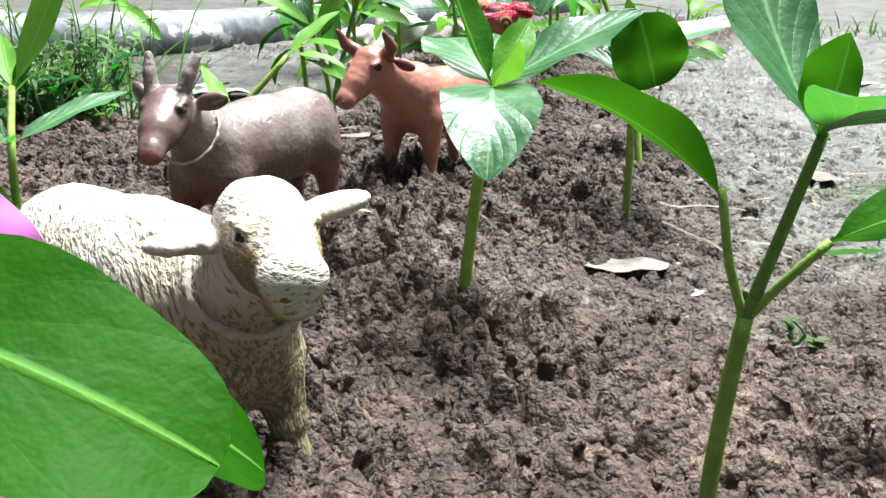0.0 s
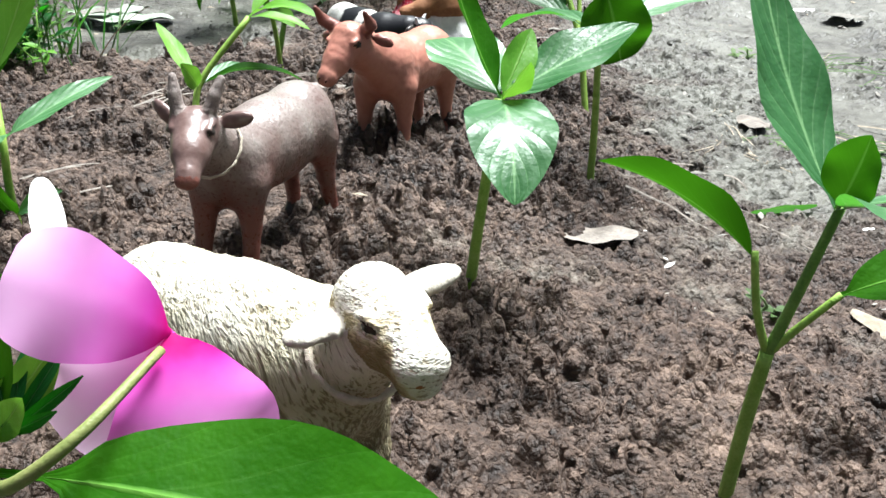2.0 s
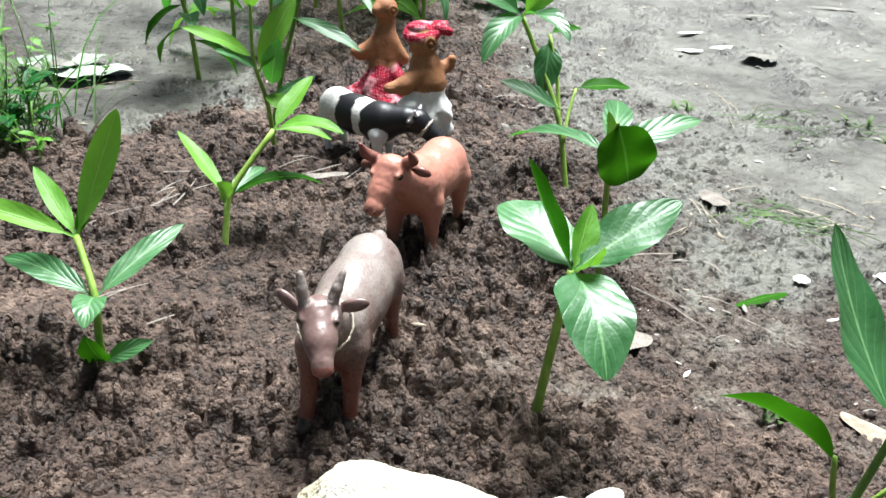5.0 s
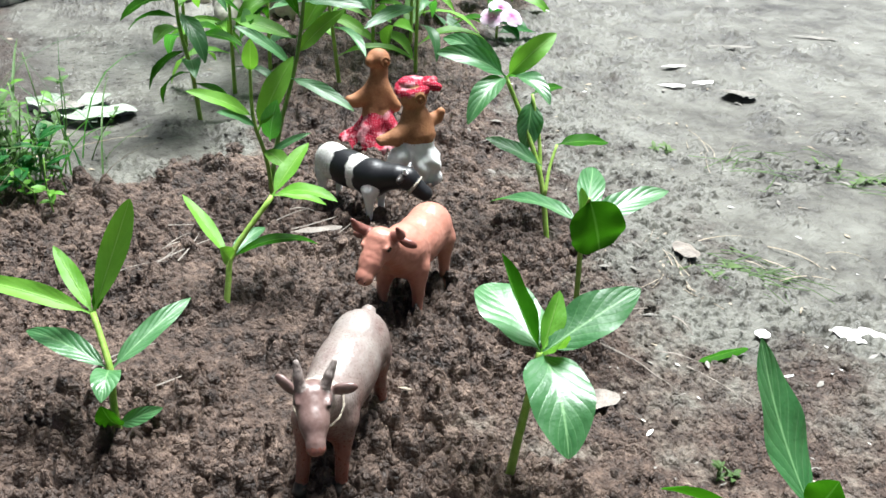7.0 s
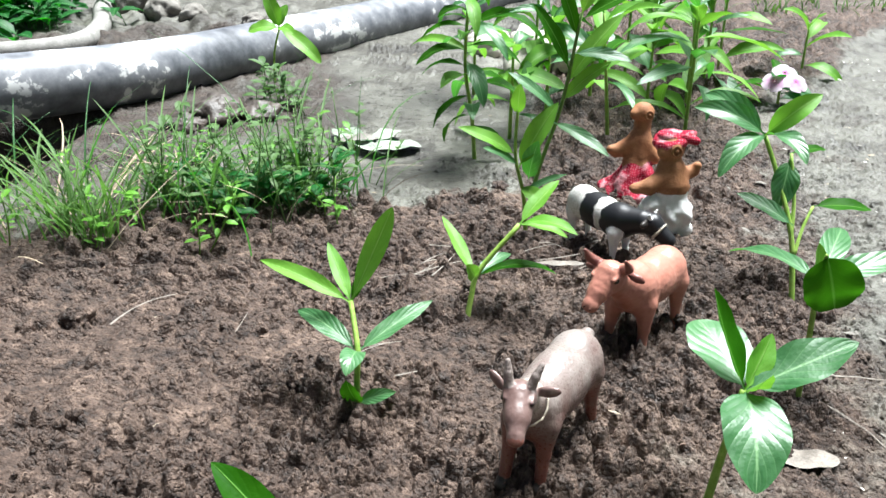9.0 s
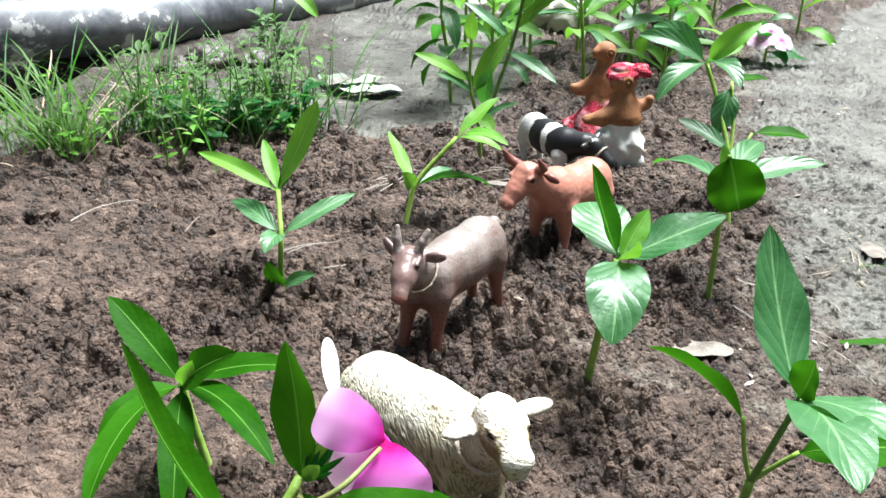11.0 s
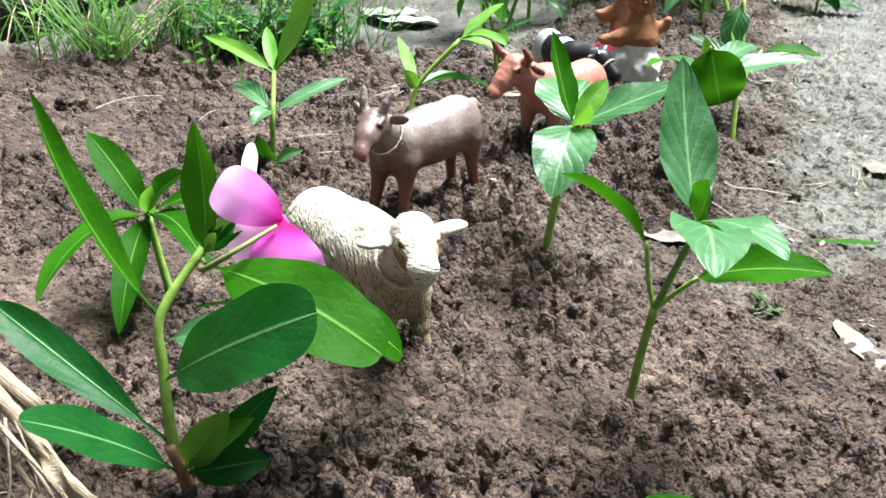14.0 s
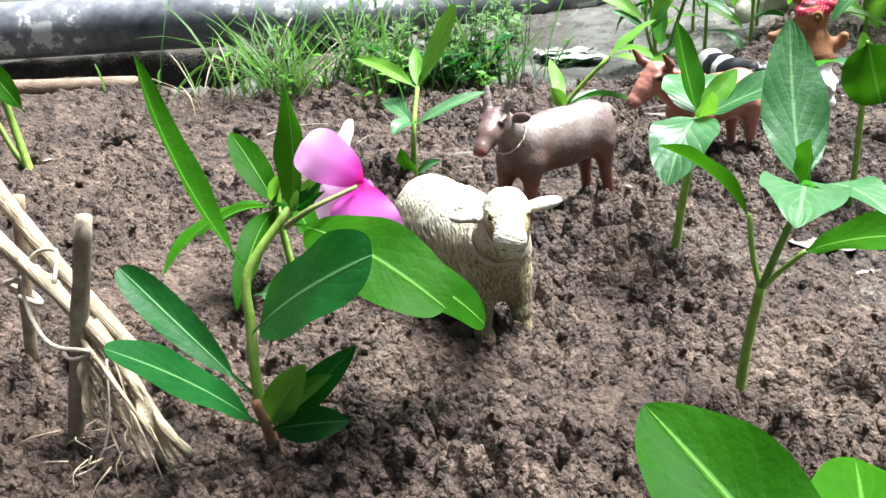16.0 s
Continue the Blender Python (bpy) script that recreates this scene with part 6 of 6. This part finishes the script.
def strands(spots, m, label, seed):
    """Long limp grass blades lying flat on the mud, each bowed its own way. spots: x, y, count, spread, heading."""
    r = random.Random(seed)
    V, F, U = [], [], []
    for x, y, n, spread, head in spots:
        for _ in range(n):
            a = radians(head + r.gauss(0, 26))
            ln, turn = r.uniform(0.025, 0.075), r.uniform(-1.0, 1.0)
            px, py = x + r.gauss(0, spread), y + r.gauss(0, spread)
            wide, lift, o, k = r.uniform(0.0004, 0.0010), r.uniform(0.000, 0.004), len(V), 12
            for i in range(k + 1):
                f = i / k
                d = Vector((math.cos(a + turn * f), math.sin(a + turn * f), 0))
                side = Vector((-d.y, d.x, 0.25)) * wide * (1 - 0.85 * f)
                c = Vector((px, py, ground_z(px, py) + 0.0045 + lift * math.sin(math.pi * f)))
                V += [tuple(c - side), tuple(c + Vector((0, 0, 0.0006))), tuple(c + side)]
                U += [(0.2, f), (0.5, f), (0.8, f)]
                px, py = px + d.x * ln / k, py + d.y * ln / k
            for i in range(k):
                F += [(o + 3 * i + q, o + 3 * i + q + 1, o + 3 * i + q + 4, o + 3 * i + q + 3) for q in (0, 1)]
    me = mesh_of("grass_litter", V, F, [m])
    set_uv(me, U)
    return tagged(new("grass_litter", me), label, "grass", kind="stuff")


strands([(0.275, 0.548, 16, 0.014, -25), (0.300, 0.560, 14, 0.018, -35), (0.40, 0.77, 7, 0.020, 20), (0.44, 0.765, 10, 0.03, -10), (0.50, 0.75, 12, 0.03, -15), (0.53, 0.71, 8, 0.02, 0), (0.24, 0.60, 4, 0.02, 10)], M_GRASS_LOW, "limp green grass blades lying flat on the mud", 36)
strands([(0.238, 0.575, 7, 0.010, -100), (0.235, 0.60, 4, 0.012, 80), (0.32, 0.57, 6, 0.03, -30), (0.40, 0.78, 5, 0.02, 35), (0.245, 0.545, 4, 0.008, 60)], M_DRY_GREY, "dry straw blades lying on the mud", 37)
strands([(-0.20, 0.64, 6, 0.02, 50), (-0.07, 0.65, 5, 0.02, 20), (-0.24, 0.48, 3, 0.02, 10), (0.17, 0.85, 4, 0.02, -40), (-0.35, 0.55, 5, 0.10, 30), (-0.02, 0.62, 4, 0.03, 0), (0.15, 0.47, 5, 0.03, -30)], M_DEAD, "dry grass bits lying on the soil", 41)
herbs("weed_patch", [(0.368, 0.826, 3, 0.008), (0.545, 0.70, 4, 0.014), (0.29, 0.545, 4, 0.010), (0.52, 0.755, 3, 0.01)], "tiny sprouting weeds on the mud", M_GRASS_LOW, 42, 0.012, 0.010)
herbs("weed_patch", [(0.15, 0.318, 2, 0.005)], "tiny sprouting weeds on the mud", M_GRASS_LOW, 43, 0.012, 0.006)


def specks(name, n, small, big, m, seed, label, region):
    """Scattered flat bits of plant waste: one little bent scrap each."""
    r = np.random.RandomState(seed)
    x0, x1, y0, y1 = region
    x, y = r.uniform(x0, x1, n), r.uniform(y0, y1, n)
    keep = (r.uniform(0, 1, n) < 0.15 + 0.85 * (1 - bed_mask(x, y))) & (vnoise(x, y, 0.16, seed) > -0.15)
    x, y = x[keep], y[keep]
    z = land(x, y) + fine(x, y) + 0.0012
    V, F = [], []
    for px, py, pz in zip(x, y, z):
        a, ln = r.uniform(0, 6.283), small + (big - small) * r.uniform() ** 3
        d, o = Vector((math.cos(a), math.sin(a), r.uniform(-0.1, 0.2))) * ln, len(V)
        w = Vector((-math.sin(a), math.cos(a), r.uniform(-0.2, 0.2))) * ln * r.uniform(0.15, 0.45)
        c = Vector((px, py, pz))
        V += [tuple(c - d), tuple(c - d * 0.2 - w), tuple(c + d * 0.5 - w * 0.7), tuple(c + d), tuple(c + d * 0.3 + w * 0.8), tuple(c - d * 0.5 + w * 0.7), tuple(c + Vector((0, 0, ln * 0.25)))]
        F += [(o + k, o + (k + 1) % 6, o + 6) for k in range(6)]
    return tagged(new(name, mesh_of(name, V, F, [m])), label, "plant litter", kind="stuff")


specks("dark_litter", 900, 0.0015, 0.0090, M_STONE_DARK, 51, "small dark scraps of rotten leaf on the mud", (0.10, 1.10, 0.30, 1.70))
specks("pale_litter", 330, 0.0010, 0.0050, M_WHITE_BIT, 52, "small pale petal scraps on the mud", (0.10, 1.10, 0.30, 1.70))
specks("straw_litter", 500, 0.0015, 0.0060, M_DRY_GREY, 53, "small straw scraps on the soil and mud", (-0.60, 1.00, 0.20, 1.60))
blades("grass_tuft", [(0.48, 2.05, 40, 0.05), (0.72, 2.15, 60, 0.09), (0.95, 2.0, 40, 0.08)], "small green grass tufts far off on the mud", "grass", M_GRASS_LOW, 40, 0.06, 0.004, 0.8)
p = plant((-0.500, 1.330, 0.000), "lone upright weed with drooping light green leaves by the pipe", "weed", "weed")
tube("stem", p, [(-0.500, 1.330, -0.004), (-0.498, 1.330, 0.05), (-0.486, 1.328, 0.095)], 0.0022, 0.0015, M_STEM, 10)
for tip, w in (((-0.505, 1.32, 0.150), 0.024), ((-0.415, 1.30, 0.045), 0.026), ((-0.535, 1.32, 0.088), 0.026), ((-0.455, 1.29, 0.092), 0.020), ((-0.475, 1.34, 0.128), 0.018)):
    leaf(p, (-0.487, 1.328, 0.094), tip, w, M_LEAF_YOUNG, up=(0, -0.5, 0.8), bend=0.10, pk=0.5, k=1.2)


# ---- loose crumbs of soil ----
def crumbs(name, n, sub, small, big, power, seed, label):
    r = np.random.RandomState(seed)
    bm = bmesh.new()
    bmesh.ops.create_icosphere(bm, subdivisions=sub, radius=1)
    base = np.array([v.co[:] for v in bm.verts])
    tri = np.array([[v.index for v in f.verts] for f in bm.faces])
    bm.free()
    x = r.uniform(-0.72, 0.34, n)
    y = 0.0 + 1.05 * r.uniform(0, 1, n) ** 1.3
    m = bed_mask(x, y)
    keep = r.uniform(0, 1, n) < (0.10 + 0.90 * m) * (0.10 + 0.90 * crumbly(x, y))
    x, y, m = x[keep], y[keep], m[keep]
    s = small + big * r.uniform(0, 1, len(x)) ** power
    z = land(x, y) + fine(x, y) - s * 0.30
    rot = np.linalg.qr(r.normal(size=(len(x), 3, 3)))[0]
    rot = rot * np.sign(np.linalg.det(rot))[:, None, None]
    shape = base[None] * (1 + 0.30 * r.uniform(-1, 1, (len(x), len(base), 1)))
    shape = shape * (s[:, None] * r.uniform(0.6, 1.3, (len(x), 3)))[:, None, :]
    co = np.einsum("nij,nkj->nki", rot, shape) + np.stack([x, y, z], axis=-1)[:, None, :]
    faces = (tri[None] + (np.arange(len(x)) * len(base))[:, None, None]).reshape(-1, 3)
    me = mesh_of(name, co.reshape(-1, 3), faces, [M_CRUMB], sub > 1)
    me.attributes.new("trodden", "FLOAT", "POINT").data.foreach_set("value", np.repeat(trodden(x, y), len(base)).astype(np.float32))
    return tagged(new(name, me), label, "soil crumbs", kind="stuff")


crumbs("soil_crumbs", 30000, 1, 0.0007, 0.0016, 2.2, 9, "fine loose crumbs of dark soil over the bed")
crumbs("soil_clods", 2600, 2, 0.0018, 0.0030, 3.0, 10, "loose clods of dark soil scattered over the bed")
